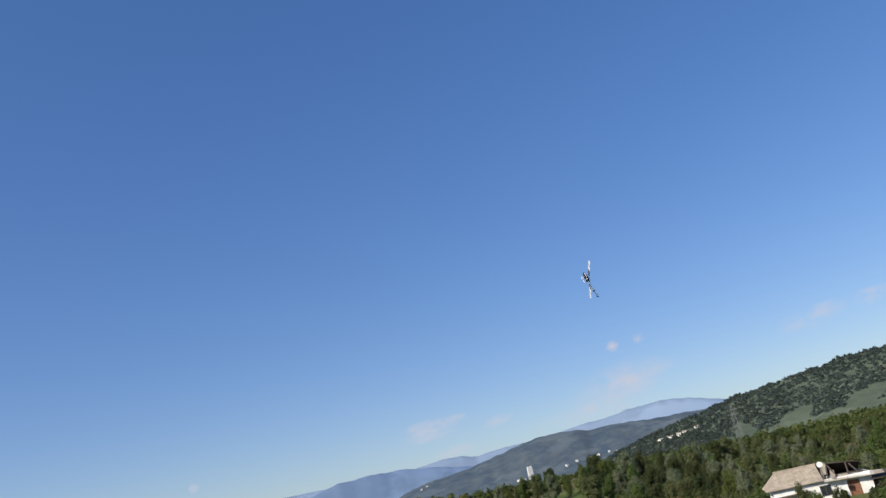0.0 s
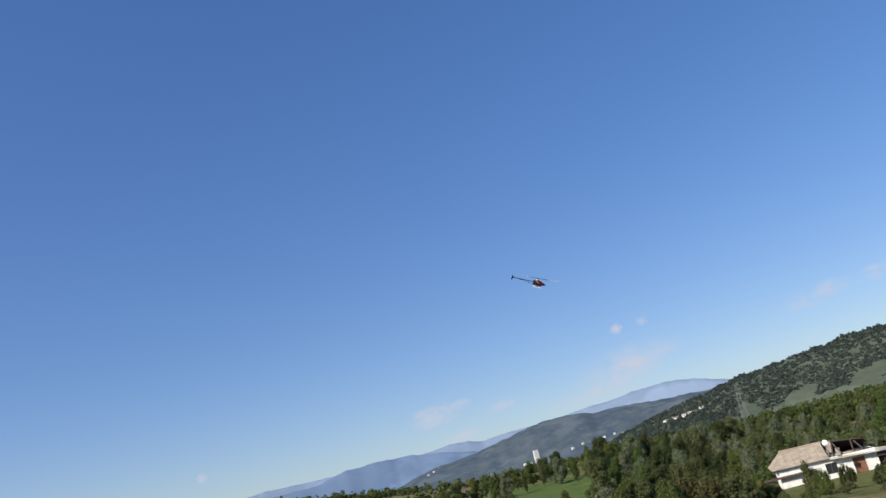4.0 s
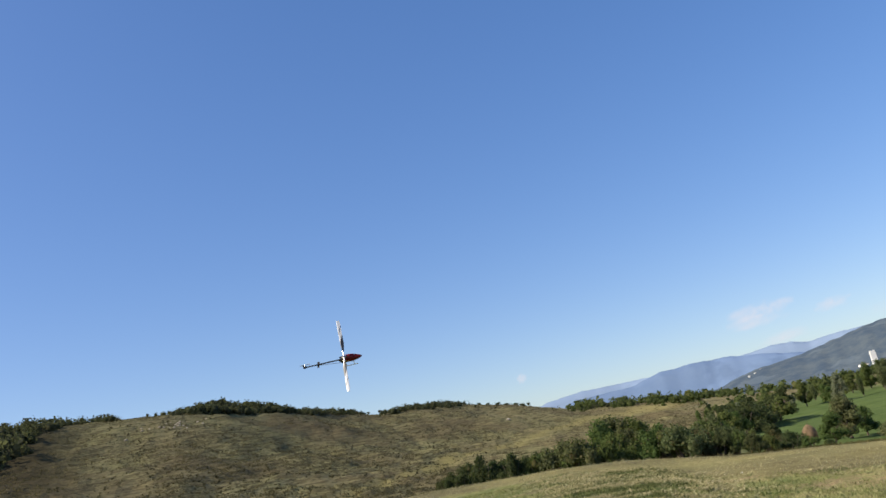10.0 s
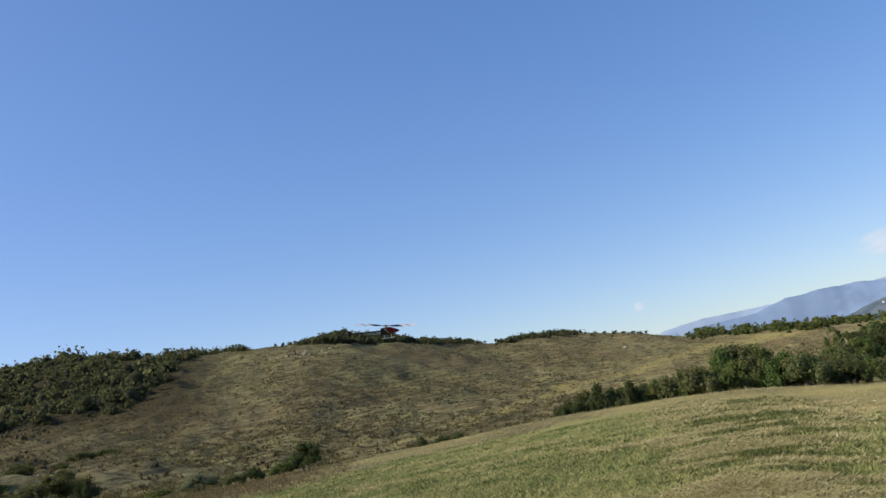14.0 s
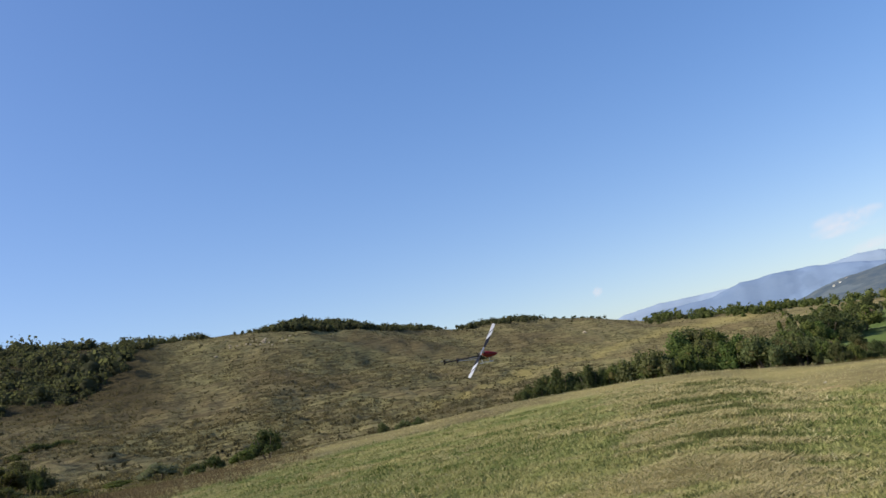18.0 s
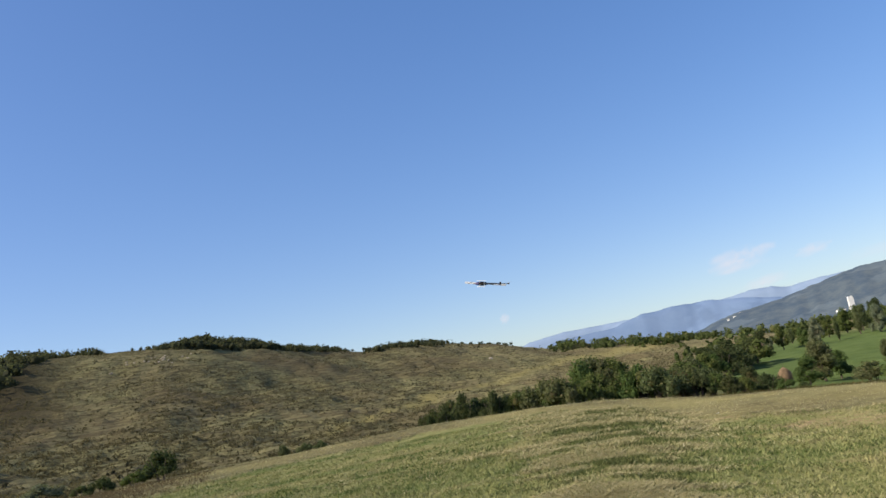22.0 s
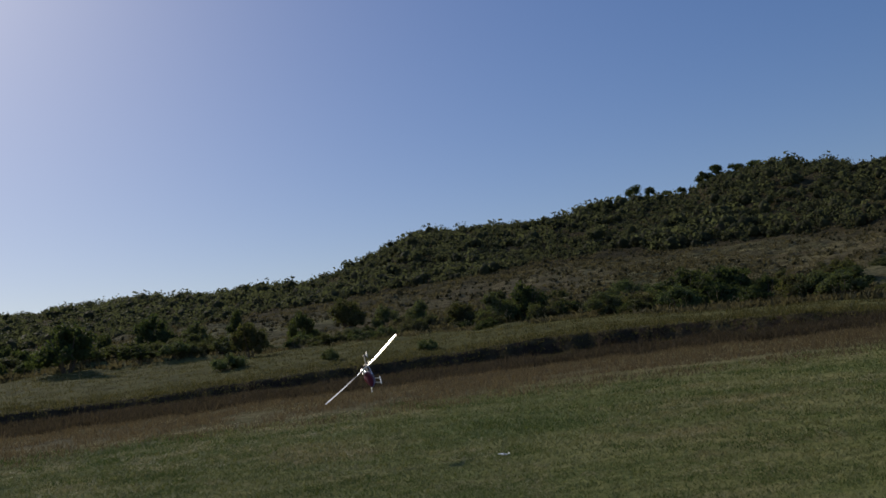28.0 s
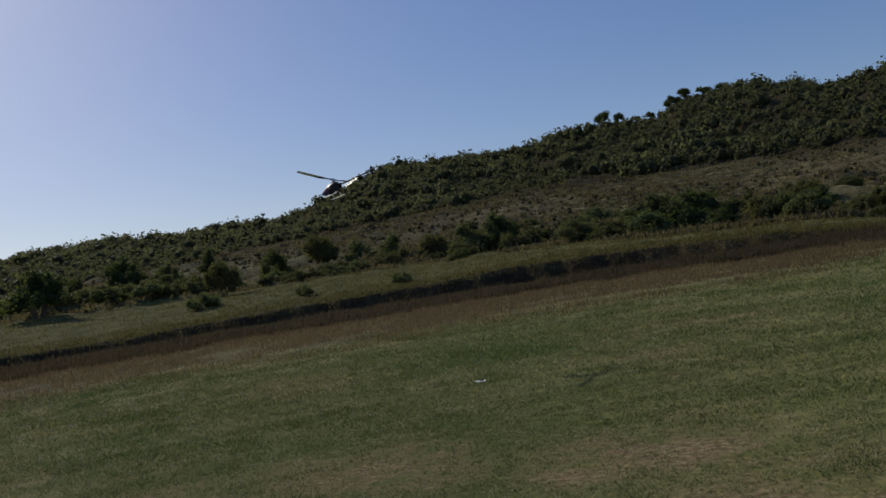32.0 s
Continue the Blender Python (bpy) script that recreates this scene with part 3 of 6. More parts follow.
def crown_blobs(rng, kind, h, w):
    """The heap of blobs that makes a crown of that height and width."""
    out = []
    if kind == "poplar":
        for i in range(11):
            u = i / 10
            r = w * 0.5 * (0.35 + 0.65 * math.sin(math.pi * (0.12 + 0.8 * u)))
            out.append((rng.normal() * w * 0.1, rng.normal() * w * 0.1, h * (0.16 + 0.8 * u), r, 0.9, 0.9, 1.35))
    elif kind == "tree":
        for i in range(26):
            u, t = rng.uniform(0, 1), rng.uniform(0, 2 * math.pi)
            d = w * 0.40 * math.sqrt(rng.uniform(0, 1)) * (1.1 - 0.75 * u)
            out.append((d * math.cos(t), d * math.sin(t), h * (0.13 + 0.78 * u), w * rng.uniform(0.09, 0.20), 1, 1, rng.uniform(0.9, 1.3)))
    elif kind == "round":
        for i in range(30):
            u, t = rng.uniform(0.02, 1), rng.uniform(0, 2 * math.pi)
            wide = math.sqrt(max(0.05, 1 - (1.9 * (u - 0.45)) ** 2))
            d = w * 0.40 * wide * math.sqrt(rng.uniform(0.1, 1))
            out.append((d * math.cos(t), d * math.sin(t), h * (0.06 + 0.8 * u), w * rng.uniform(0.10, 0.18), 1.1, 1.1, 0.9))
    elif kind == "bush":
        for i in range(20):
            t = rng.uniform(0, 2 * math.pi)
            d = w * 0.42 * math.sqrt(rng.uniform(0, 1))
            top = h * (0.92 - 0.5 * (d / (w * 0.5)) ** 2) * rng.uniform(0.55, 1)
            r = min(w * rng.uniform(0.09, 0.19), max(0.18, top * 0.6))
            out.append((d * math.cos(t), d * math.sin(t), max(r * 0.65, top - r), r, 1, 1, 1.05))
    else:  # a low spreading thicket
        for i in range(16):
            d = w * rng.uniform(-0.5, 0.5)
            top = h * (1 - 0.5 * abs(d / (w * 0.5)) ** 2) * rng.uniform(0.5, 1)
            r = max(0.2, min(h * rng.uniform(0.25, 0.42), top * 0.65))
            out.append((d, rng.normal() * h * 0.3, max(r * 0.6, top - r), r, 1.2, 1, 1))
    return [tuple(map(float, o)) for o in out]


LEAF = {
    "green": leafy("leaf_green", (0.058, 0.084, 0.026), (0.125, 0.165, 0.052), (0.17, 0.16, 0.06), whole=True),
    "dark": leafy("leaf_dark", (0.038, 0.050, 0.024), (0.078, 0.096, 0.040), (0.11, 0.10, 0.045), whole=True),
    "pale": leafy("leaf_pale", (0.110, 0.135, 0.080), (0.21, 0.235, 0.145), (0.20, 0.20, 0.12), whole=True),
    "rust": leafy("leaf_rust", (0.066, 0.064, 0.028), (0.125, 0.112, 0.048), (0.17, 0.13, 0.06), 0.4, whole=True),
    "dry": leafy("leaf_dry", (0.055, 0.054, 0.026), (0.125, 0.116, 0.058), (0.19, 0.16, 0.09), 0.3, whole=True),
    "olive": leafy("leaf_olive", (0.072, 0.088, 0.036), (0.142, 0.158, 0.072), (0.17, 0.15, 0.07), whole=True),
}
BARK = plain("bark", (0.10, 0.078, 0.055), 0.9, vary=0.4, scale=12)
_plants = {}


def plant_meshes(kind, tone, h, w, leaves, size, seed):
    rng = np.random.default_rng(seed)
    blobs = crown_blobs(rng, kind, h, w)
    v1, f1 = leaf_cards(rng, blobs, leaves, size)
    v2, f2 = add_cores(rng, blobs, 0.62)
    crown = mesh_from("crown", np.concatenate([v1, v2]), np.concatenate([f1, np.concatenate([f2, f2[:, -1:]], 1) + len(v1)]), (LEAF[tone],))
    tv, tf = [], []
    if kind in ("tree", "poplar", "round"):
        r = h * 0.022
        limb(tv, tf, (0, 0, -0.5), (0.02 * h, 0, h * 0.45), r * 1.5, r * 0.8)
        for i in range(5):
            t = i * 1.26 + rng.uniform(0, 0.6)
            limb(tv, tf, (0.012 * h, 0, h * rng.uniform(0.22, 0.42)), (w * 0.3 * math.cos(t), w * 0.3 * math.sin(t), h * rng.uniform(0.5, 0.75)), r * 0.6, r * 0.2, 5)
    else:
        for i in range(6):
            t = i * 1.05 + rng.uniform(0, 0.5)
            limb(tv, tf, (0.06 * math.cos(t), 0.06 * math.sin(t), -0.3), (w * 0.26 * math.cos(t), w * 0.26 * math.sin(t), h * 0.6), 0.05, 0.02, 5)
    return crown, mesh_from("trunk", tv, tf, (BARK,), True)


def plant(kind, tone, at, h, w, label, group, seed=0, turn=0.0, detail=1.0, lean=0.0):
    """A tree or bush of its own, on the ground."""
    key = (kind, tone, seed % 4)
    if key not in _plants:
        base = {"round": (6.0, 6.0, 3600, 0.145), "tree": (6.0, 5.0, 4600, 0.118), "poplar": (8.0, 2.6, 3600, 0.108), "bush": (2.6, 3.2, 2600, 0.078), "thicket": (2.0, 5.0, 2400, 0.085)}[kind]
        _plants[key] = (plant_meshes(kind, tone, base[0], base[1], int(base[2] * detail), base[3], 11 + seed % 4 * 7 + len(_plants)), base)
    (crown, trunk), base = _plants[key]
    ob = new("tree" if kind in ("tree", "poplar", "round") else "bush")
    ob.matrix_world = Matrix.Translation(at) @ pose(0, 0, 0, lean, 0, turn) @ Matrix.Diagonal((w / base[1], w / base[1], h / base[0], 1))
    new("trunk", trunk).parent = ob
    new("crown", crown).parent = ob
    return tagged(ob, label, "tree" if kind in ("tree", "poplar", "round") else "bush", group)


def wood_mesh(name, places, tone_mat, seed, cards=34, size=0.42, fill=0.85, cores=2):
    """A far wood: many small crowns, no two alike, in one mesh. places: x, y, z, height, width."""
    rng = np.random.default_rng(seed)
    vs, fs, k = [], [], 0
    for x, y, z, h, w in places:
        blobs = []
        for i in range(4):
            t, u = rng.uniform(0, 6.283), rng.uniform(0, 1)
            d = w * 0.26 * (1.1 - u)
            r = w * rng.uniform(0.2, 0.33)
            blobs.append((x + d * math.cos(t), y + d * math.sin(t), z + max(r * 0.5, h * (0.25 + 0.7 * u) - r * 0.7), r, 1, 1, 1.1))
        v, f = leaf_cards(rng, blobs, cards, size * w / 3.0)
        vs.append(v), fs.append(f + k)
        k += len(v)
        cv, cf = add_cores(rng, blobs[:cores], fill)
        cf = np.concatenate([cf, cf[:, -1:]], 1)
        vs.append(cv), fs.append(cf + k)
        k += len(cv)
    return new(name, mesh_from(name, np.concatenate(vs), np.concatenate(fs), (tone_mat,)))


WOOD = leafy("wood_leaves", (0.056, 0.061, 0.034), (0.092, 0.098, 0.050), (0.13, 0.115, 0.06), 0.12, thin=0.5, lit=(0.11, 0.13, 0.045))
SCRUB = leafy("scrub_leaves", (0.054, 0.050, 0.026), (0.104, 0.094, 0.046), (0.16, 0.125, 0.065), 0.4, lit=(0.09, 0.08, 0.03))


def build_hill_wood():
    rng = np.random.default_rng(5)
    places = []
    tries = 0
    while len(places) < 8200 and tries < 70000:
        tries += 1
        az = rng.uniform(-94, -13.5)
        pr, _ = profile(az)
        low, high = pr[6], pr[7]
        u = rng.uniform(0, 1.06)
        r = low + (high - low) * u
        start = 0.02 + 0.22 * noise.noise((az * 0.22, 3.0, 0.0)) + 0.14 * noise.noise((az * 0.9, 3.0, 0.0)) + 0.75 * float(step(-24, -14.5, az)) - 0.25 * float(1 - step(-66, -58, az))
        if u < start:
            continue
        x, y = r * math.sin(radians(az)), r * math.cos(radians(az))
        if noise.noise((x * 0.045, y * 0.045, 2.0)) < -0.5 + 0.2 * float(step(-40, -20, az)) * (1 - u):
            continue
        h = min(4.6, 2.05 * math.exp(0.38 * rng.normal())) * (0.9 + 0.5 * noise.noise((x * 0.03, y * 0.03, 9.0)))
        places.append((x, y, land(x, y) - 0.3, h, h * rng.uniform(1.4, 2.5)))
    tagged(wood_mesh("hill_wood", places, WOOD, 6, 50, 0.185, 0.78, 1), "scrubby broadleaf wood covering the hillside", "wood", kind="stuff")
    # low scrub on the ridge of the pasture and scattered down it
    places = []
    for i in range(5200):
        az = rng.uniform(-12, 24)
        r = along(RIDGE, az)[0] * rng.uniform(0.895, 1.04)
        x, y = r * math.sin(radians(az)), r * math.cos(radians(az))
        keep = float(step(-11, -8, az)) * (1 - float(step(0.5, 2.2, az))) + float(step(2.5, 4, az)) * (1 - float(step(7.5, 9, az))) * 0.9 + float(step(15.5, 17, az))
        if rng.uniform() > keep * 0.75 + 0.03:
            continue
        hump = float(step(-10.5, -8, az)) * (1 - float(step(-4.5, -2, az))) + 0.5 * float(step(3, 4.5, az)) * (1 - float(step(6.5, 8.5, az)))
        h = rng.uniform(1.0, 2.4) * (1 + 0.5 * hump)
        places.append((x, y, land(x, y) - 0.2, h, h * rng.uniform(1.0, 1.8)))
    tagged(wood_mesh("ridge_scrub", places, WOOD, 7, 32, 0.235, 0.8, 1), "dark scrub along the crest of the pasture hill", "scrub", kind="stuff")
    # low cushions of thorn and heather down the pasture, in drifts
    places = []
    while len(places) < 6500:
        az = rng.uniform(-92, 22)
        pr, _ = profile(az)
        r = rng.uniform(pr[5] * 0.95, pr[7] * 0.98)
        if az < -15 and r > pr[6] + 20:
            continue
        x, y = r * math.sin(radians(az)), r * math.cos(radians(az))
        drift = noise.noise((x * 0.03, y * 0.03, 5.0)) + 0.5 * noise.noise((x * 0.12, y * 0.12, 1.0))
        if drift < (0.08 if az > -26 else -0.2) + rng.uniform(-0.12, 0.12):
            continue
        h = rng.uniform(0.16, 0.42) * (1.0 if az > -26 else rng.uniform(1.2, 2.4))
        places.append((x, y, land(x, y) - 0.05, h, h * rng.uniform(1.6, 3.0)))
    tagged(wood_mesh("pasture_scrub", places, SCRUB, 8, 12, 0.34, 0.8, 1), "low dry thorn scrub dotting the pasture", "scrub", kind="stuff")

    # the wooded face of the long hill beyond the houses, haze tinted into its leaves
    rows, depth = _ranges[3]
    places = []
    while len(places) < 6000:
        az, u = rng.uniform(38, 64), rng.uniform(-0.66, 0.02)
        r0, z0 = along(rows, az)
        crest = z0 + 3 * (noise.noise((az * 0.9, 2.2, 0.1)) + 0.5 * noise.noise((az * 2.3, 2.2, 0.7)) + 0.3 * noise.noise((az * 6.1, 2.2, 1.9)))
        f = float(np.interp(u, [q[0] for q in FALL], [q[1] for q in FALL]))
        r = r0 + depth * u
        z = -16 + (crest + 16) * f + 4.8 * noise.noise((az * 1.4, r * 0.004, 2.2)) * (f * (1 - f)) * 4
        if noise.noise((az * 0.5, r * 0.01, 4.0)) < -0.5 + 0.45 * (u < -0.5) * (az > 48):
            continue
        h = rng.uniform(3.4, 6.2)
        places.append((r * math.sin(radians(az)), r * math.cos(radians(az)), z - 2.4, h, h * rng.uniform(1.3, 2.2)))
    tagged(wood_mesh("far_hill_wood", places, leafy("hazed_wood_leaves", (0.050, 0.066, 0.068), (0.074, 0.094, 0.090), (0.09, 0.105, 0.09), thin=0.45), 10, 14, 0.46, 0.9, 1), "dark woods dulled by haze on the long hill beyond the houses", "wood", kind="stuff")


build_hill_wood()


def top_at(az, r, el):
    """Height of a thing that stands at that place and reaches that angle over the eye's level."""
    return EYE[2] + r * math.tan(radians(el)) - spot(az, r).z


def reach(az, el, near, far):
    """The distance at which the ground along a bearing is seen at that angle."""
    best = min(np.arange(near, far, 1.0), key=lambda r: abs(math.degrees(math.atan2(spot(az, r).z - EYE[2], r)) - el))
    return float(best)


def build_plants():
    rng = random.Random(4)
    say = {"dark": "dark green", "green": "leafy green", "olive": "dull olive", "pale": "silvery pale", "rust": "rust-tinged", "dry": "dry grey-brown"}
    # hedge just beyond the field
    a_at, a_el = (6, 7, 8.5, 11, 14, 17, 19.6, 21.4, 23.3, 25.1, 27, 28.6, 30.4, 32), (-0.9, -0.2, 0.35, 0.05, 0.1, 0.35, 0.5, -0.3, -0.4, -1.1, -1.7, -2.4, -2.9, -3.1)
    az, i = 6.7, 0
    while az < 31.5:
        for r0, drop in ((75, 0.0), (84, -0.1)):
            r = r0 + rng.uniform(-3, 3)
            a = az + rng.uniform(-0.3, 0.3)
            h = max(1.1 if a < 26 else 0.7, top_at(a, r, float(np.interp(a, a_at, a_el)) + rng.uniform(-0.55, 0.25) + drop))
            tone = "dark" if a < 12 else rng.choice(("dark", "green", "olive", "olive", "green", "dark", "olive", "green", "dark", "rust"))
            kind = "bush" if h < 4.2 else "tree"
            plant(kind, tone, spot(a, r), h, h * rng.uniform(0.85, 1.3), say[tone] + (" shrub in the hedge below the field" if kind == "bush" else " young tree in the hedge below the field"), "hedge shrubs", i, rng.uniform(0, 360))
            i += 1
        az += rng.uniform(0.8, 1.25)
    # shrubs below the field's falling edge
    for a, r, el, tone, w in ((34.5, 62, -2.6, "olive", 2.6), (36, 60, -2.3, "green", 2.4), (37.2, 64, -1.9, "olive", 3.0), (38.4, 62, -1.4, "pale", 2.6), (39.6, 60, -1.0, "green", 2.4), (40.8, 63, -1.7, "olive", 2.8),
                              (42, 60, -2.0, "green", 2.8), (43.2, 62, -2.2, "rust", 3.2), (44.5, 60, -2.4, "rust", 3.4), (46, 60, -2.6, "olive", 3.0), (47.2, 64, -3.0, "green", 2.6), (48.6, 58, -4.75, "olive", 2.0), (50.4, 56, -4.9, "green", 2.0),
                              (51.3, 62, -4.3, "green", 1.2), (52.2, 57, -5.3, "olive", 1.6), (54.6, 60, -4.1, "dark", 2.2), (55.6, 57, -3.6, "dark", 3.4), (56.4, 54, -3.7, "green", 4.2), (57.8, 56, -3.9, "green", 3.6), (55.6, 50, -5.2, "olive", 2.6), (56.8, 48, -5.0, "green", 3.4), (59.5, 60, -3.6, "olive", 3.6), (61.5, 60, -3.4, "green", 4), (50.4, 66, -3.0, "olive", 1.5), (51.0, 65, -3.5, "green", 1.4), (52.6, 66, -3.5, "dark", 1.3), (48.0, 66, -3.9, "dark", 2.2), (46.9, 70, -3.0, "olive", 2.4)):
        plant("bush", tone, spot(a, r), max(0.8, top_at(a, r, el)), w, say[tone] + " bush on the slope below the field", "slope bushes", i, rng.uniform(0, 360))
        i += 1
    for n in range(13):
        u = n / 12
        a, r = 22.6 + 5.6 * u + rng.uniform(-0.2, 0.2), 104 + 62 * u
        h = max(1.2, top_at(a, r, -0.55 + 0.85 * u + rng.uniform(-0.3, 0.2)))
        tone = rng.choice(("dark", "dark", "green", "olive"))
        plant("bush", tone, spot(a, r), h, h * rng.uniform(1.1, 1.6), say[tone] + " bush in the hedge along the meadow", "meadow hedge", i, rng.uniform(0, 360))
        i += 1
    # wood on the far side of the meadow, and round the houses
    b_at = (24, 28, 31, 33, 35.3, 36.6, 38, 40, 42, 45, 48, 52, 56, 62)
    b_el = (-0.1, 0.1, 0.4, 0.25, 0.9, 0.3, 1.1, 0.45, 0.7, 0.3, 0.0, -0.2, -0.3, -0.4)
    rows = ((214, 0.0, 23.5, 63, 1.0), (240, -0.1, 24, 63, 1.1), (165, -0.75, 38.5, 63, 1.25), (128, -1.25, 38, 49, 1.2), (112, -1.75, 46.5, 63, 1.1), (92, -1.9, 40, 47.5, 1.2), (142, -1.1, 39.5, 63, 1.2), (190, -0.4, 39, 63, 1.1), (98, -2.1, 52, 63, 1.3))
    for r0, drop, a0, a1, gap in rows:
        a = a0
        while a < a1:
            r = r0 + rng.uniform(-9, 9)
            el = float(np.interp(a, b_at, b_el)) + drop + rng.uniform(-0.5, 0.15)
            h = max(2.5, top_at(a, r, el))
            tone = rng.choice(("green", "pale", "olive", "pale", "green", "olive", "dark"))
            tall = rng.random() < 0.3 and r0 > 200
            plant("poplar" if tall else "tree", tone, spot(a, r), h, h * (rng.uniform(0.3, 0.42) if tall else rng.uniform(0.6, 0.95)),
                  say[tone] + (" slender poplar at the meadow's edge" if tall else " broadleaf tree beyond the meadow"), "meadow trees", i, rng.uniform(0, 360))
            i += 1
            a += gap * rng.uniform(0.7, 1.3)
    # single trees in the meadow
    for a, r, h, w, tone in ((31.9, 100, 4.4, 4.6, "olive"), (32.8, 104, 3.4, 3.4, "green"), (35.6, 116, 2.6, 2.0, "olive"), (37.3, 112, 3.0, 2.6, "green"), (31.0, 94, 2.8, 3.2, "green"), (27.5, 98, 2.6, 3.0, "dark"), (25.2, 180, 4.2, 5.0, "dark"), (26.6, 176, 4.8, 5.5, "dark"), (27.8, 186, 4.5, 5.0, "green")):
        plant("tree", tone, spot(a, r), h, w, say[tone] + " small tree standing in the meadow", "meadow single trees", i, rng.uniform(0, 360))
        i += 1
    # bushes on the terrace under the wooded hill
    for a, base, top, w, tone, kind in ((-39.4, 0.74, 3.1, 4.2, "dark", "bush"), (-36.9, 0.62, 2.95, 4.0, "dark", "bush"), (-41.3, 0.9, 2.4, 2.4, "olive", "bush"), (-34.6, 0.6, 2.2, 2.0, "dark", "bush"), (-50.2, 1.08, 3.6, 3.4, "dark", "bush"), (-52.5, 1.2, 3.1, 3.6, "olive", "bush"),
                                        (-54.6, 1.3, 2.9, 3.2, "rust", "bush"), (-47.6, 1.0, 2.3, 2.2, "dark", "bush"), (-45.2, 0.95, 2.2, 2.0, "olive", "bush"), (-57.4, 1.5, 3.2, 2.8, "olive", "bush"), (-62.4, 2.0, 4.0, 4.4, "rust", "bush"), (-59.9, 1.7, 3.3, 3.0, "olive", "bush"),
                                        (-65.6, 1.32, 3.5, 3.2, "dark", "bush"), (-69.0, 1.0, 3.05, 2.6, "rust", "bush"), (-69.6, 1.9, 4.0, 3.2, "dark", "bush"), (-72.4, 2.0, 3.6, 3.4, "olive", "bush"), (-75.1, 2.2, 4.3, 4.6, "dark", "bush"), (-78.0, 1.6, 3.4, 2.6, "dark", "bush"), (-80.2, 1.34, 4.1, 4.4, "dark", "bush"),
                                        (-83.2, 1.3, 3.3, 3.4, "dark", "bush"), (-85.6, 1.2, 3.0, 3.6, "olive", "bush"), (-88.0, 1.4, 3.6, 4.0, "dark", "bush"), (-70.6, 0.3, 1.2, 2.4, "olive", "thicket"), (-63.8, 0.2, 0.8, 1.4, "olive", "thicket"), (-57.2, 0.1, 0.65, 1.3, "olive", "thicket"), (-32.5, 0.3, 1.7, 2.2, "olive", "bush"), (-30.4, 0.1, 1.5, 2.6, "olive", "bush"), (-27.4, 0.0, 0.9, 1.1, "olive", "bush")):
        r = reach(a, base, 62, 150)
        plant(kind, tone, spot(a, r), max(0.5, top_at(a, r, top)) * 1.28, w * 1.45, say[tone] + " bush on the grassy terrace under the hill", "terrace bushes", i, rng.uniform(0, 360))
        i += 1
    # more of them, smaller, along the back of the terrace
    for n in range(190):
        a = rng.uniform(-92, -25)
        r = float(along(FOOT, a)[0]) + (rng.uniform(-9, 9) if n < 120 else rng.uniform(0, 42))
        h = rng.uniform(1.0, 2.7)
        tone = rng.choice(("dry", "olive", "dry", "rust", "dark"))
        plant("bush" if rng.random() < 0.7 else "thicket", tone, spot(a, r), h, h * rng.uniform(1.3, 2.2), say[tone] + " bush at the foot of the wooded hill", "foot bushes", i, rng.uniform(0, 360))
        i += 1
    # bushes in the dip beyond the straw strip
    for a, r, top, w, tone in ((-11.0, 74, 0.5, 3.6, "dark"), (-12.6, 73, -0.7, 2.2, "green"), (-14.4, 72, -0.5, 2.0, "dark"), (-15.6, 72, -0.9, 1.8, "olive"), (-17.7, 70, -0.25, 3.2, "pale"), (-20.4, 68, -0.85, 2.8, "green"), (-24.6, 74, 0.8, 1.4, "dark"), (-22.8, 66, -1.1, 2.4, "olive"), (-3.3, 78, -0.85, 1.3, "olive"), (-1.9, 78, -1.0, 1.8, "olive"), (-0.9, 80, -1.05, 1.4, "olive"), (-26.3, 66, 0.2, 2.2, "olive")):
        plant("bush", tone, spot(a, r), max(0.6, top_at(a, r, top)), w, say[tone] + " bush in the dip beyond the straw strip", "dip bushes", i, rng.uniform(0, 360))
        i += 1
    # the shaded hollow in the pasture: dark thickets added in place of its shade
    for a, r, w in ((-24.4, 142, 4), (-23.4, 146, 5), (-22.6, 150, 4), (-25.6, 138, 3.5)):
        plant("thicket", "dark", spot(a, r), 1.3, w, "low dark thicket standing in for the shade of a pasture hollow", "hollow thickets", i, rng.uniform(0, 180))
        i += 1
    # trees that stand up on the skyline
    for a, h, w, tone in ((-41.9, 7.6, 6.4, "dark"), (-40.9, 6.2, 4.2, "dark"), (-43.0, 4.8, 3.6, "dark"), (-44.1, 4.2, 3.6, "dark"), (-39.9, 4.4, 4.0, "dark"), (-38.9, 4.6, 4.6, "dark"), (-37.4, 7.0, 5.4, "dark"), (-36.6, 7.4, 6.0, "dark"), (-35.4, 6.6, 6.0, "dark"), (-34.2, 5.8, 6.4, "green"),
                          (9.7, 2.4, 2.8, "dark"), (10.3, 2.8, 2.6, "dark"), (11.0, 3.4, 2.6, "dark"), (11.5, 2.8, 3.0, "dark"), (12.1, 3.2, 2.8, "dark"), (12.6, 2.4, 3.2, "dark")):
        r = float(along(RIDGE, a)[0]) * 0.995
        plant("round", tone, spot(a, r, -0.6 - (0.2 * h if a < 0 else 0)), h * (1.5 if a < -38.5 else 1.2 if a < 0 else 0.8), w * 1.35, "dark tree standing up from the hill's crest", "skyline trees", i, rng.uniform(0, 360))
        i += 1
    # far woods on the plain
    rn = np.random.default_rng(31)
    places = []
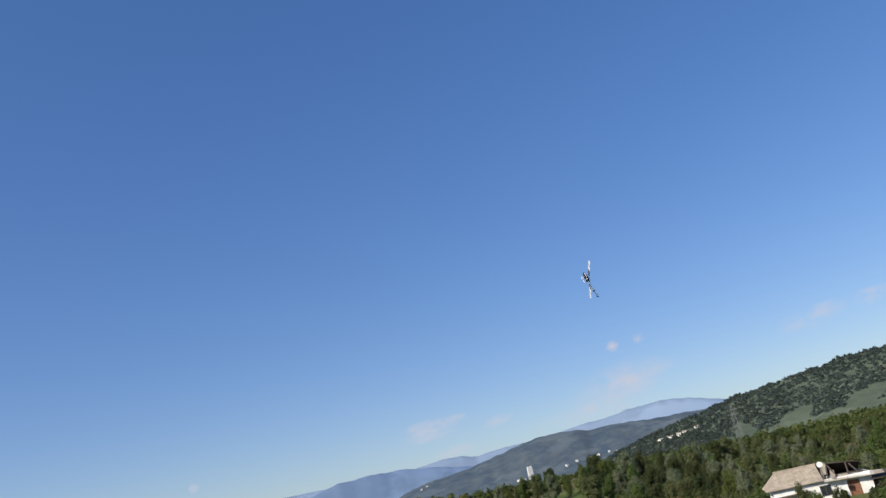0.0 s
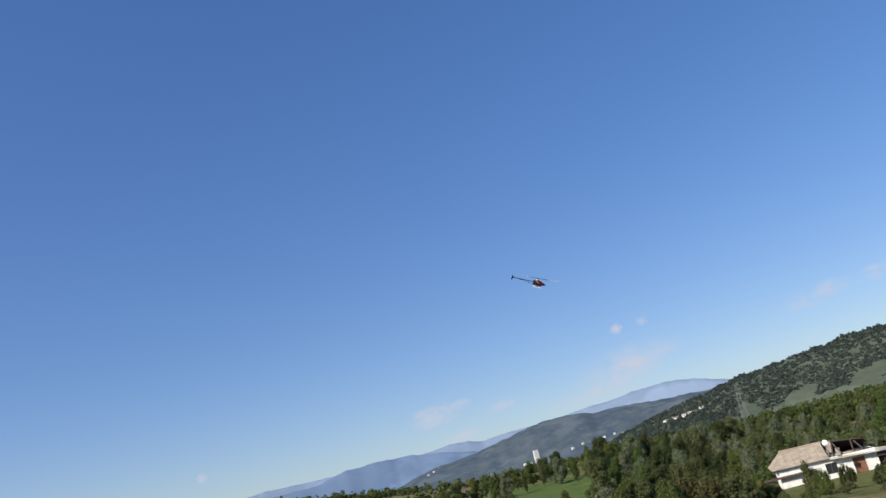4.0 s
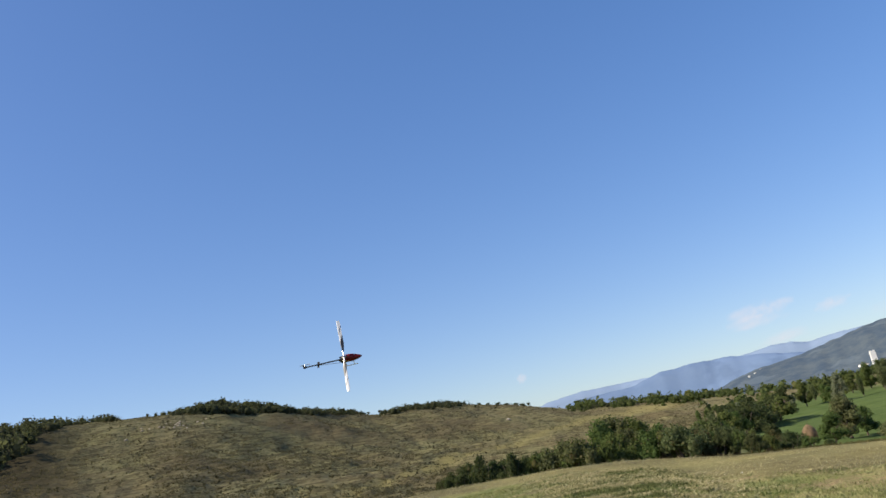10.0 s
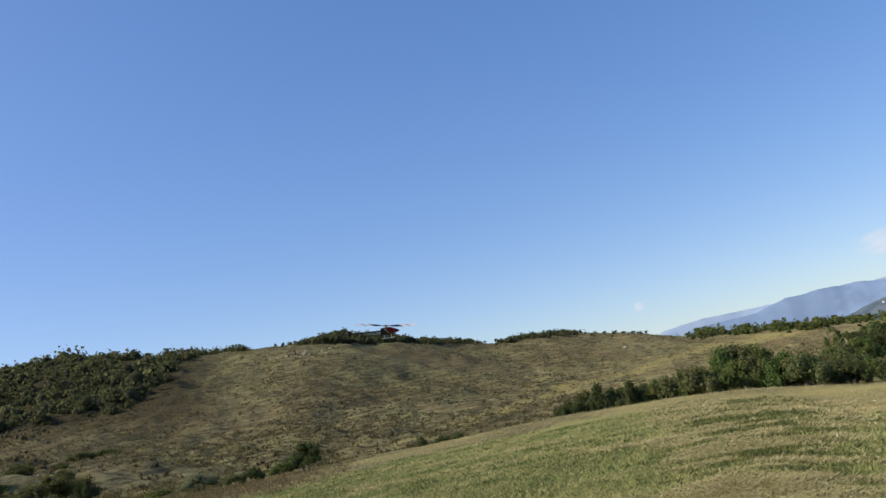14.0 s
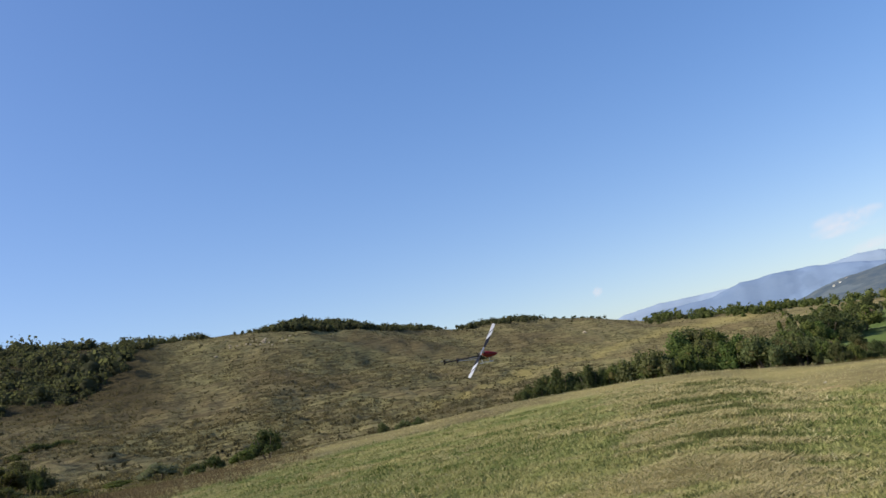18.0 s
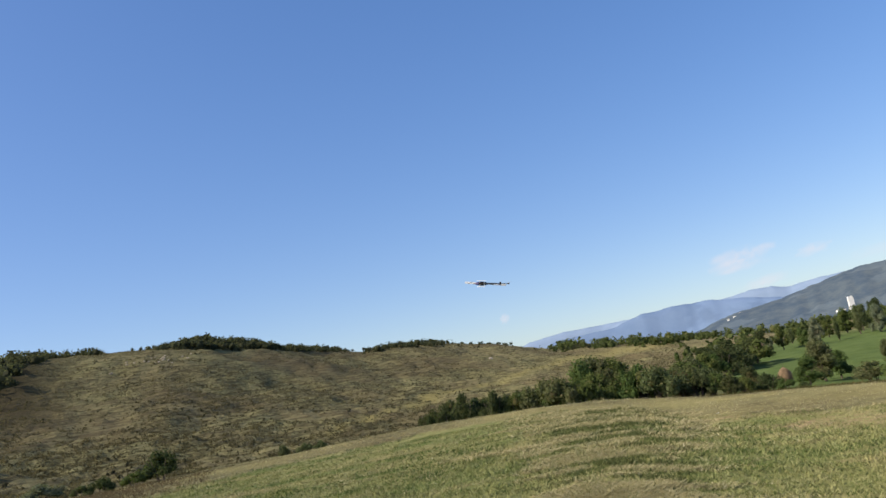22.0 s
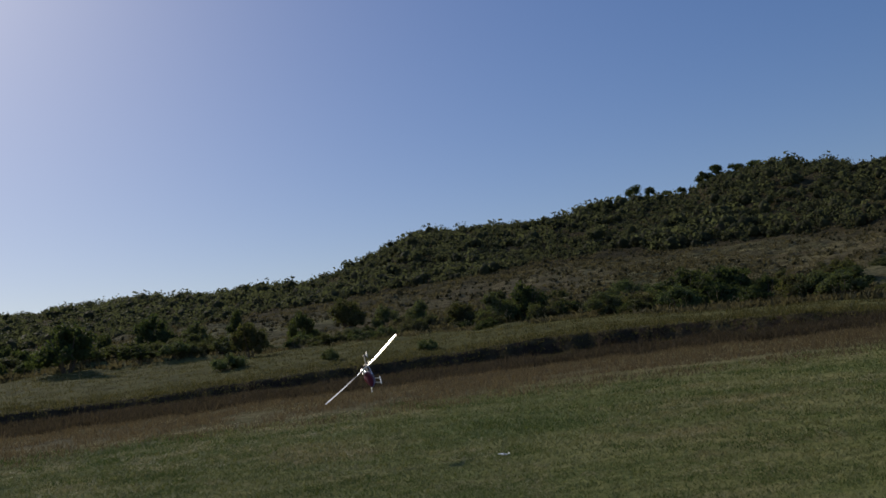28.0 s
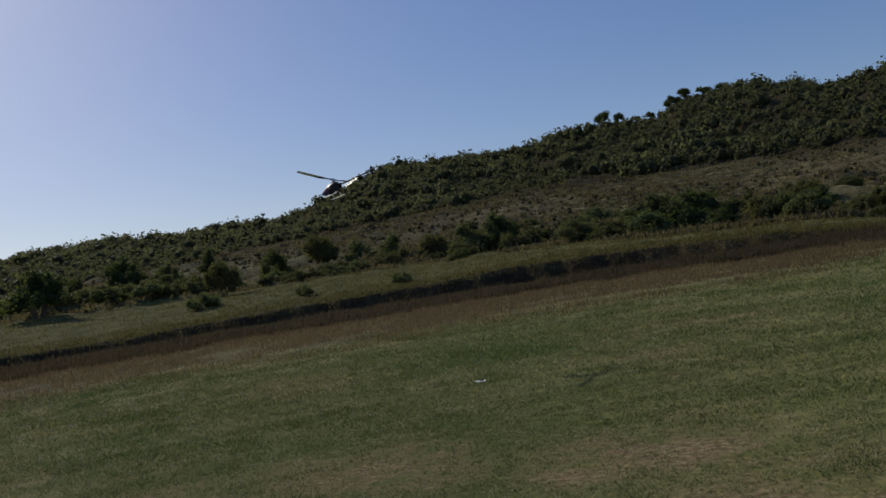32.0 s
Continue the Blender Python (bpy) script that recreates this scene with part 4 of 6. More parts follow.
    while len(places) < 2000:
        a, r = rn.uniform(13.5, 66), 280 * (1200 / 280) ** rn.uniform(0, 1)
        if a < 15.5 or a < 24 and not 400 < r < 620:
            continue
        x, y = r * math.sin(radians(a)), r * math.cos(radians(a))
        if noise.noise((x * 0.008, y * 0.008, 1.0)) < -0.1 and a > 24:
            continue
        h = rn.uniform(2.6, 6.0)
        places.append((x, y, land(x, y) - 0.3, h, h * rn.uniform(1.0, 1.7)))
    valley = leafy("valley_leaves", (0.048, 0.068, 0.022), (0.115, 0.142, 0.052), (0.16, 0.15, 0.06), thin=0.45)
    tagged(wood_mesh("far_wood", places, valley, 32, 34, 0.31, 0.8, 1), "woods and orchards stretching toward the town", "wood", kind="stuff")
    # undergrowth between the trees round the house
    places = []
    while len(places) < 1300:
        a, r = rn.uniform(38.8, 64), rn.uniform(70, 235)
        if 46 < a < 60 and r < 84 or noise.noise((a * 0.4, r * 0.03, 6.0)) < -0.25:
            continue
        x, y = r * math.sin(radians(a)), r * math.cos(radians(a))
        h = rn.uniform(0.7, 2.4)
        places.append((x, y, land(x, y) - 0.2, h, h * rn.uniform(1.3, 2.4)))
    tagged(wood_mesh("undergrowth", places, valley, 33, 48, 0.165, 0.7, 1), "green undergrowth between the trees by the house", "scrub", kind="stuff")


build_plants()


# ---- building helpers ----
def part(name, bm, material, parent=None, label="", smooth=False):
    """Links a bmesh as one mesh object under a thing or a part."""
    me = bpy.data.meshes.new(name)
    bm.to_mesh(me)
    bm.free()
    me.materials.append(material)
    if smooth:
        me.shade_smooth()
    ob = new(name, me)
    ob.parent = parent
    return tagged(ob, label)


def box(x0, x1, y0, y1, z0, z1, bevel=0.0):
    bm = bmesh.new()
    bmesh.ops.create_cube(bm, size=1)
    for v in bm.verts:
        v.co = ((x0 + x1) / 2 + v.co.x * (x1 - x0), (y0 + y1) / 2 + v.co.y * (y1 - y0), (z0 + z1) / 2 + v.co.z * (z1 - z0))
    if bevel:
        bmesh.ops.bevel(bm, geom=bm.edges[:], offset=bevel, segments=2, affect="EDGES")
    return bm


def rod(a, b, ra, rb=None, sides=12, bm=None):
    """A round bar from a to b, closed at its ends."""
    bm = bm or bmesh.new()
    a, b = Vector(a), Vector(b)
    m = Matrix.Translation((a + b) / 2) @ (b - a).to_track_quat("Z", "Y").to_matrix().to_4x4()
    bmesh.ops.create_cone(bm, cap_ends=True, segments=sides, radius1=ra, radius2=ra if rb is None else rb, depth=(b - a).length, matrix=m)
    return bm


def loft(rings):
    """A closed skin over rings of points."""
    bm = bmesh.new()
    rows = [[bm.verts.new(p) for p in ring] for ring in rings]
    for r1, r2 in zip(rows, rows[1:]):
        for i in range(len(r1)):
            j = (i + 1) % len(r1)
            bm.faces.new((r1[i], r1[j], r2[j], r2[i]))
    for r in (rows[0], rows[-1]):
        bm.faces.new(r)
    bmesh.ops.recalc_face_normals(bm, faces=bm.faces)
    return bm


def slab(pts, thick):
    """A flat plate through the points, thick downwards along its normal."""
    bm = bmesh.new()
    f = bm.faces.new([bm.verts.new(p) for p in pts])
    f.normal_update()
    n = f.normal.copy()
    low = [bm.verts.new(v.co - n * thick) for v in f.verts]
    vs = list(f.verts)
    bm.faces.new(low[::-1])
    for i in range(len(vs)):
        j = (i + 1) % len(vs)
        bm.faces.new((vs[j], vs[i], low[i], low[j]))
    bmesh.ops.recalc_face_normals(bm, faces=bm.faces)
    return bm


LIME = plain("limewash", (0.78, 0.77, 0.73), 0.9, vary=0.2, scale=1.5)
SHEET = plain("old_roof_sheet", (0.34, 0.285, 0.215), 0.8, vary=0.3, scale=1.8)
PALE_SHEET = plain("pale_roof_sheet", (0.44, 0.41, 0.35), 0.7, vary=0.2, scale=2.0)
TIMBER = plain("dark_timber", (0.065, 0.05, 0.038), 0.9, vary=0.4, scale=5)
GLASSY = plain("dark_pane", (0.03, 0.035, 0.04), 0.12, vary=0.1)
RUSTY = plain("rusty_door", (0.22, 0.10, 0.055), 0.8, vary=0.3, scale=4)
WHITE = plain("white_enamel", (0.82, 0.82, 0.80), 0.35, vary=0.04)
CONCRETE = plain("concrete_pole", (0.34, 0.32, 0.28), 0.9, vary=0.15, scale=4)
STEEL = plain("galvanised_steel", (0.45, 0.46, 0.47), 0.45, 0.9, vary=0.1, scale=10)
PYLON_GREY = plain("weathered_pylon_paint", (0.17, 0.18, 0.19), 0.8, vary=0.15)
FLATS = plain("pale_render", (0.62, 0.62, 0.62), 0.8, vary=0.08, scale=0.2)
HAY = plain("hay", (0.175, 0.118, 0.066), 1.0, vary=0.35, scale=3.0)


def window(parent, x, y, z, w, h):
    fr = part("window", box(x - w / 2, x + w / 2, y - 0.05, y + 0.02, z, z + h, 0.01), TIMBER, parent)
    for k in (-1, 1):
        part("pane", box(x + k * w / 4 - w / 4 + 0.04, x + k * w / 4 + w / 4 - 0.04, y - 0.06, y - 0.052, z + 0.06, z + h - 0.06), GLASSY, fr)
    return fr


def build_house():
    """The old whitewashed house with a patched roof, seen from the field; x along its front, y away from the field."""
    at = spot(51.4, 76)
    base = EYE[2] - 76 * math.tan(radians(4.9))
    h = tagged(new("house"), "old whitewashed house with a patched sheet roof among bushes", "house")
    h.matrix_world = Matrix.Translation((at.x, at.y, base)) @ pose(0, 0, 0, 0, 0, -49 + 3) @ Matrix.Diagonal((0.95, 0.95, 0.84, 1))
    for x0, x1 in ((-3.6, -2.2), (-1.3, 0.2), (1.1, 2.4), (3.4, 4.4)):
        part("wall", box(x0, x1, 0, 0.35, -0.9, 2.35), LIME, h)
    for x0, x1 in ((-2.2, -1.3), (0.2, 1.1), (2.4, 3.4)):
        part("wall", box(x0, x1, 0.003, 0.347, -0.9, 0.85 if x1 < 2 else -0.6), LIME, h)
        part("wall", box(x0, x1, 0.003, 0.347, 1.85, 2.347), LIME, h)
    part("wall", box(-2.2, -1.3, 0.006, 0.344, 0.846, 1.854), LIME, h)
    window(h, 0.65, 0.12, 0.85, 0.9, 1.0)
    d = part("door", box(2.42, 3.38, 0.1, 0.16, -0.6, 1.85, 0.01), RUSTY, h, "rust-brown plank door")
    part("handle", rod((3.25, 0.06, 0.7), (3.25, 0.06, 0.85), 0.015), STEEL, d)
    part("wall", box(-3.6, -3.25, 0.35, 5.2, -0.9, 2.35), LIME, h)
    part("wall", box(4.05, 4.4, 0.35, 5.2, -0.9, 2.35), LIME, h)
    part("wall", box(-3.6, 4.4, 5.2, 5.5, -0.9, 2.35), LIME, h)
    # hipped main roof of sheets, in strips
    eave, ridge = 2.3, 3.75
    for i in range(7):
        xa, xb = -4.1 + i * 0.68, -4.1 + (i + 1) * 0.68
        ta, tb = max(-2.9, xa), max(-2.9, xb)
        if tb <= ta:
            continue
        part("roof_sheet", slab([(xa if i else -4.1, -0.35, eave), (xb - 0.012, -0.35, eave), (tb - 0.012, 2.7, ridge), (ta, 2.7, ridge)], 0.05), SHEET, h)
    part("roof_sheet", slab([(-4.1, -0.35, eave), (-3.42, -0.35, eave), (-2.9, 2.7, ridge), (-2.9, 2.7, ridge + 0.001)][:3], 0.05), SHEET, h)
    part("roof_sheet", slab([(-4.1, 6.0, eave), (-4.1, -0.35, eave - 0.006), (-2.9, 2.7, ridge - 0.006)], 0.05), SHEET, h)
    part("roof_sheet", slab([(0.7, 6.0, eave), (-4.1, 6.0, eave), (-2.9, 2.7, ridge), (0.7, 2.7, ridge)], 0.05), SHEET, h)
    part("ridge_cap", rod((-2.95, 2.7, ridge + 0.02), (0.75, 2.7, ridge + 0.02), 0.09), SHEET, h)
    # stripped part: broken rafters over a dark loft
    part("attic_floor", box(0.7, 4.3, 0.1, 5.3, 2.3, 2.36), TIMBER, h)
    for x, lean, top in ((0.78, 0.10, 0.0), (1.02, 0.45, 0.10), (1.75, -0.25, 0.18), (2.7, 0.35, 0.34), (3.5, -0.2, 0.5)):
        part("rafter", slab([(x, 0.1, eave + 0.14), (x + 0.11, 0.1, eave + 0.14), (x + lean + 0.11, 2.7, ridge - top), (x + lean, 2.7, ridge - top)], 0.1), TIMBER, h)
    part("ridge_beam", rod((0.75, 2.7, ridge - 0.02), (3.9, 2.6, ridge - 0.45), 0.08, 0.06, 6), TIMBER, h)
    part("back_slope", slab([(0.75, 2.75, ridge - 0.05), (4.3, 2.75, ridge - 0.5), (4.3, 5.9, 2.2), (0.75, 5.9, 2.25)], 0.06), TIMBER, h, "dark sagging back slope of the roof")
    for x, w, y0, z0, y1, z1 in ((0.74, 0.5, 0.9, 2.75, 2.75, 3.78), (1.3, 0.35, -0.2, 2.42, 1.5, 3.0)):
        part("roof_sheet", slab([(x, y0, z0), (x + w, y0, z0 - 0.05), (x + w + 0.25, y1, z1 - 0.04), (x + 0.25, y1, z1)], 0.04), SHEET, h, "loose slipped roof sheet")
    # lower annex roof of pale sheets, laid askew
    for i, (x, w, z) in enumerate(((0.65, 0.95, 2.18), (1.55, 1.1, 2.14), (2.6, 0.9, 2.10), (3.45, 1.2, 2.05), (4.6, 0.8, 2.02))):
        part("roof_sheet", slab([(x, -0.55, z - 0.03 * (i % 2)), (x + w, -0.55, z - 0.05), (x + w + 0.1, 1.1, z + 0.36 - 0.05 * i), (x + 0.1, 1.1, z + 0.42 - 0.05 * i)], 0.045), SHEET if i in (1, 4) else PALE_SHEET, h)
    # lean-to in front of the wall
    part("porch_roof", slab([(-5.2, -0.42, 1.42), (-0.6, -0.42, 1.52), (-0.6, -0.02, 1.66), (-5.2, -0.02, 1.56)], 0.05), TIMBER, h)
    for x in (-4.9, -3.9):
        part("porch_post", rod((x, -0.3, -1.2), (x, -0.3, 1.38), 0.035, None, 8), TIMBER, h)
    # low dark annex that runs on toward the shed
    part("wall", box(4.5, 7.4, 0.4, 3.2, -0.9, 1.55), TIMBER, h, "dark board wall")
    part("annex_roof", slab([(4.3, -0.3, 1.6), (7.8, -0.3, 1.5), (7.8, 3.4, 1.95), (4.3, 3.4, 2.05)], 0.08), TIMBER, h, "low dark annex roof")
    return h


def dish(az, el, r, radius, label, mast):
    """A satellite dish on its bracket and mast."""
    x, y = r * math.sin(radians(az)), r * math.cos(radians(az))
    z = EYE[2] + r * math.tan(radians(el))
    g = land(x, y)
    d = tagged(new("satellite_dish"), label, "satellite dish", "satellite dishes")
    d.matrix_world = Matrix.Translation((x, y, g)) @ pose(0, 0, 0, 0, 0, -az)
    ring = np.linspace(0, 2 * math.pi, 28, endpoint=False)
    skin = [(0.03, 0.0), (0.35, 0.014), (0.7, 0.06), (1.0, 0.13), (1.02, 0.115), (0.7, 0.045), (0.35, -0.002), (0.03, -0.016)]
    rings = [[(radius * q * math.cos(t), -radius * dy, z - g + radius * q * math.sin(t)) for t in ring] for q, dy in skin]
    part("reflector", loft(rings), WHITE, d, smooth=True)
    part("arm", rod((0, 0, z - g - radius), (0, -radius * 1.1, z - g - 0.1), 0.015), STEEL, d)
    part("feed", rod((0, -radius * 1.1, z - g - 0.1), (0, -radius * 1.0, z - g), 0.04), WHITE, d)
    part("mast", rod((0, 0.12, z - g - mast), (0, 0.12, z - g + 0.1), 0.025), STEEL, d)


def build_pole():
    at = spot(57.85, 90)
    p = tagged(new("utility_pole"), "grey concrete utility pole with a crossarm", "utility pole")
    p.matrix_world = Matrix.Translation(at) @ pose(0, 0, 0, 0, 0, -58)
    top = top_at(57.8, 90, -0.35)
    part("shaft", rod((0, 0, -0.6), (0, 0, top), 0.14, 0.08, 10), CONCRETE, p)
    part("crossarm", box(-0.5, 0.5, -0.04, 0.04, top - 0.32, top - 0.22, 0.01), CONCRETE, p)
    for x in (-0.42, -0.15, 0.15, 0.42):
        part("insulator", rod((x, 0, top - 0.22), (x, 0, top - 0.05), 0.04, 0.03, 8), WHITE, p)


def build_shed():
    at = spot(57.5, 80)
    base = EYE[2] - 80 * math.tan(radians(4.6))
    s = tagged(new("shed"), "small whitewashed shed with a flat sheet roof", "shed")
    s.matrix_world = Matrix.Translation((at.x, at.y, base)) @ pose(0, 0, 0, 0, 0, -60) @ Matrix.Scale(0.75, 4)
    part("wall", box(-0.75, 0.75, -0.9, 0.9, -0.6, 1.45), LIME, s)
    part("roof", slab([(-1.0, -1.2, 1.52), (1.0, -1.2, 1.52), (1.0, 1.2, 1.75), (-1.0, 1.2, 1.75)], 0.08), PALE_SHEET, s)
    d = part("door", box(-0.3, 0.35, -0.94, -0.9, -0.5, 1.15), TIMBER, s)
    part("handle", rod((0.28, -0.97, 0.3), (0.28, -0.97, 0.42), 0.015), STEEL, d)


def build_stack(az, r, h, w, label):
    rng = np.random.default_rng(int(r))
    s = tagged(new("haystack"), label, "haystack", "haystacks")
    s.matrix_world = Matrix.Translation(spot(az, r, -0.1))
    rings = []
    for u, q in ((0, 0.42), (0.15, 0.5), (0.45, 0.52), (0.7, 0.42), (0.88, 0.24), (1.0, 0.05)):
        rings.append([(w * q * math.cos(t) * rng.uniform(0.9, 1.08), w * q * math.sin(t) * rng.uniform(0.9, 1.08), h * u + rng.uniform(-0.05, 0.05)) for t in np.linspace(0, 2 * math.pi, 18, endpoint=False)])
    part("heap", loft(rings), HAY, s, smooth=True)
    n = 700
    u, t = rng.uniform(0, 0.95, n), rng.uniform(0, 6.283, n)
    q = np.interp(u, (0, 0.15, 0.45, 0.7, 0.88, 1), (0.43, 0.51, 0.53, 0.43, 0.25, 0.06)) * w
    p = np.stack([q * np.cos(t), q * np.sin(t), u * h], 1)
    d = np.stack([np.cos(t), np.sin(t), rng.uniform(-0.9, 0.2, n)], 1) * rng.uniform(0.12, 0.3, (n, 1))
    sd = np.stack([-np.sin(t), np.cos(t), 0 * t], 1) * 0.02
    v = np.stack([p - sd, p + sd, p + d], 1).reshape(-1, 3)
    wisps = new("wisps", mesh_from("wisps", v, np.arange(3 * n).reshape(-1, 3), (HAY,)))
    wisps.parent = s
    part("pole", rod((0, 0, 0), (0.05, 0, h + 0.35), 0.035, 0.02, 6), TIMBER, s)


def build_pylon():
    """A lattice pylon far off over the trees."""
    r = 640
    at = spot(48.0, r)
    top = EYE[2] + r * math.tan(radians(2.05)) - at.z
    p = tagged(new("power_pylon"), "grey lattice power pylon above the trees", "pylon")
    p.matrix_world = Matrix.Translation(at) @ pose(0, 0, 0, 0, 0, -35)
    wide = 2.6
    for sx in (-1, 1):
        for sy in (-1, 1):
            part("leg", rod((sx * wide, sy * wide, -1), (sx * 0.4, sy * 0.4, top), 0.17, 0.10, 5), PYLON_GREY, p)
    for i in range(7):
        z0, z1 = top * i / 7, top * (i + 1) / 7
        w0, w1 = wide - (wide - 0.4) * i / 7, wide - (wide - 0.4) * (i + 1) / 7
        for s in (-1, 1):
            part("brace", rod((-w0, s * w0, z0), (w1, s * w1, z1), 0.06, None, 4), PYLON_GREY, p)
            part("brace", rod((s * w0, -w0, z0), (s * w1, w1, z1), 0.06, None, 4), PYLON_GREY, p)
    for z, w in ((top * 0.78, 4.2), (top * 0.9, 3.2)):
        part("crossarm", rod((-w, 0, z), (w, 0, z), 0.13, None, 5), PYLON_GREY, p)


def build_tower():
    """The white block of flats in the town."""
    r = 1720
    at = Vector((r * math.sin(radians(34.45)), r * math.cos(radians(34.45)), -12))
    top = EYE[2] + r * math.tan(radians(1.28)) + 12
    t = tagged(new("apartment_tower"), "white apartment tower standing over the town's trees", "apartment block")
    t.matrix_world = Matrix.Translation(at) @ pose(0, 0, 0, 0, 0, -20)
    part("wall", box(-4.6, 4.6, -4.2, 4.2, 0, top - 5), FLATS, t)
    for x in (-3.3, -0.4, 2.8):
        part("roof_block", box(x - 1.1, x + 1.1, -3.4, 3.4, top - 5.004, top - 2.4 * abs(math.sin(x * 2.1))), FLATS, t)
    for k in range(9):
        for x in (-3, 0, 3):
            part("window", box(x - 0.8, x + 0.8, -4.25, -4.18, 4 + k * 3.4, 5.6 + k * 3.4), GLASSY, t)


def build_far_houses():
    rng = random.Random(12)
    for az, el, r in ((36.9, 0.75, 1650), (37.6, 0.85, 1640), (38.6, 0.9, 1600), (39.1, 0.95, 1620), (39.8, 1.0, 1560), (40.3, 0.9, 1580), (33.6, 0.5, 1700), (34.0, 0.45, 1690), (35.0, 0.45, 1650), (43.2, 0.95, 1220), (43.6, 0.98, 1210), (43.9, 0.95, 1230), (44.4, 1.05, 1240), (44.8, 1.1, 1235), (45.6, 1.25, 1260), (27.2, 1.3, 2230), (27.6, 1.4, 2240), (28.0, 1.55, 2260), (59.7, -0.75, 205)):
        w = rng.uniform(4.5, 7.5) if r > 300 else 3.4
        hgt = rng.uniform(3.2, 4.6) if r > 300 else 2.2
        if r > 300 and az > 29:
            r, z = far_ground(3 if az > 42.5 else 2, az, el)
        elif r > 300:
            r, z = far_ground(2, az, el)
        else:
            z = EYE[2] + r * math.tan(radians(el)) - hgt
        h = tagged(new("house"), "small pale house of the distant town" if r > 300 else "white cottage under a pale roof beyond the trees", "house", "town houses" if r > 300 else "cottages")
        h.matrix_world = Matrix.Translation((r * math.sin(radians(az)), r * math.cos(radians(az)), z)) @ pose(0, 0, 0, 0, 0, rng.uniform(-60, 20))
        low = -3 if r > 300 else -6
        part("wall", box(-w / 2, w / 2, -3.5, 3.5, low, hgt * 0.65), LIME, h)
        rf = bmesh.new()
        vs = [rf.verts.new(c) for c in ((-w / 2 - 0.4, -4, hgt * 0.65), (w / 2 + 0.4, -4, hgt * 0.65), (w / 2 + 0.4, 4, hgt * 0.65), (-w / 2 - 0.4, 4, hgt * 0.65), (-w / 2 - 0.4, 0, hgt), (w / 2 + 0.4, 0, hgt))]
        for f in ((0, 1, 5, 4), (2, 3, 4, 5), (0, 4, 3), (1, 2, 5), (3, 2, 1, 0)):
            rf.faces.new([vs[i] for i in f])
        part("roof", rf, rng.choice((PALE_SHEET, SHEET, PALE_SHEET)), h)
        for x in (-w / 4, w / 4):
            part("window", box(x - 0.6, x + 0.6, -3.55, -3.49, 0.8, 2.0), GLASSY, h)


build_house()
dish(51.95, -2.52, 73.5, 0.22, "white satellite dish on the house roof's edge", 1.0)
dish(55.95, -2.78, 72, 0.27, "white satellite dish on a mast beside the house", 1.3)
build_pole()
build_shed()
build_stack(28.6, 186, 3.4, 3.2, "brown haystack round a pole in the meadow")
build_stack(29.65, 104, 1.75, 1.6, "small brown haystack among the meadow bushes")
build_pylon()
build_tower()
build_far_houses()


# ---- rocks, weeds, grass ----
def build_rocks():
    rng = np.random.default_rng(9)
    rock = plain("pale_rock", (0.42, 0.36, 0.27), 0.95, vary=0.25, scale=2)
    for i in range(26):
        az = -10.2 + rng.normal() * 1.1
        r = reach(az, 5.85 + rng.normal() * 0.13, 200, 300)
        s = rng.uniform(0.12, 0.38)
        bm = bmesh.new()
        bmesh.ops.create_icosphere(bm, subdivisions=1, radius=1)
        for v in bm.verts:
            v.co *= rng.uniform(0.75, 1.2)
            v.co = (v.co.x * s * 1.5, v.co.y * s, v.co.z * s * 0.8)
        ob = part("rock", bm, rock, None)
        ob.location = spot(az, r, s * 0.25)
        tagged(ob, "pale boulder bared on the hill pasture", "rock", "hill rocks")
    # a boulder by the track
    bm = bmesh.new()
    bmesh.ops.create_icosphere(bm, subdivisions=2, radius=0.9)
    for v in bm.verts:
        v.co *= 1 + 0.25 * noise.noise(v.co * 1.3)
        v.co.z *= 0.6
    ob = part("rock", bm, rock)
    ob.location = spot(11.4, reach(11.4, 1.9, 250, 420), 0.2)
    tagged(ob, "grey boulder beside the hill track", "rock", "hill rocks")


def build_litter():
    """The scraps of white plastic on the mown grass."""
    for a, r in ((-53.1, 12.5), (16.4, reach(16.4, -4.4, 12, 40)), (25.1, reach(25.1, -4.33, 12, 40))):
        lay_scrap(spot(a, r))


def lay_scrap(at):
    scrap = tagged(new("plastic_scrap"), "torn scrap of white plastic lying on mown grass", "litter", "plastic scraps")
    scrap.matrix_world = Matrix.Translation(at) @ Matrix.Scale(1.0 if at.x < 0 else 0.6, 4)
    for x, y, w in ((0.0, 0.0, 0.06), (0.10, 0.03, 0.035), (0.05, 0.0, 0.02)):
        bm = bmesh.new()
        bmesh.ops.create_grid(bm, x_segments=4, y_segments=4, size=w)
        for v in bm.verts:
            v.co.z = 0.035 + 0.03 * noise.noise(v.co * 30 + Vector((x * 50, 0, 0)))
            v.co.x, v.co.y = v.co.x + x, v.co.y * 0.6 + y
        part("flap", bm, WHITE, scrap)


STALK = leafy("dry_stalk", (0.16, 0.13, 0.06), (0.30, 0.25, 0.13), (0.40, 0.35, 0.22), 0.4)


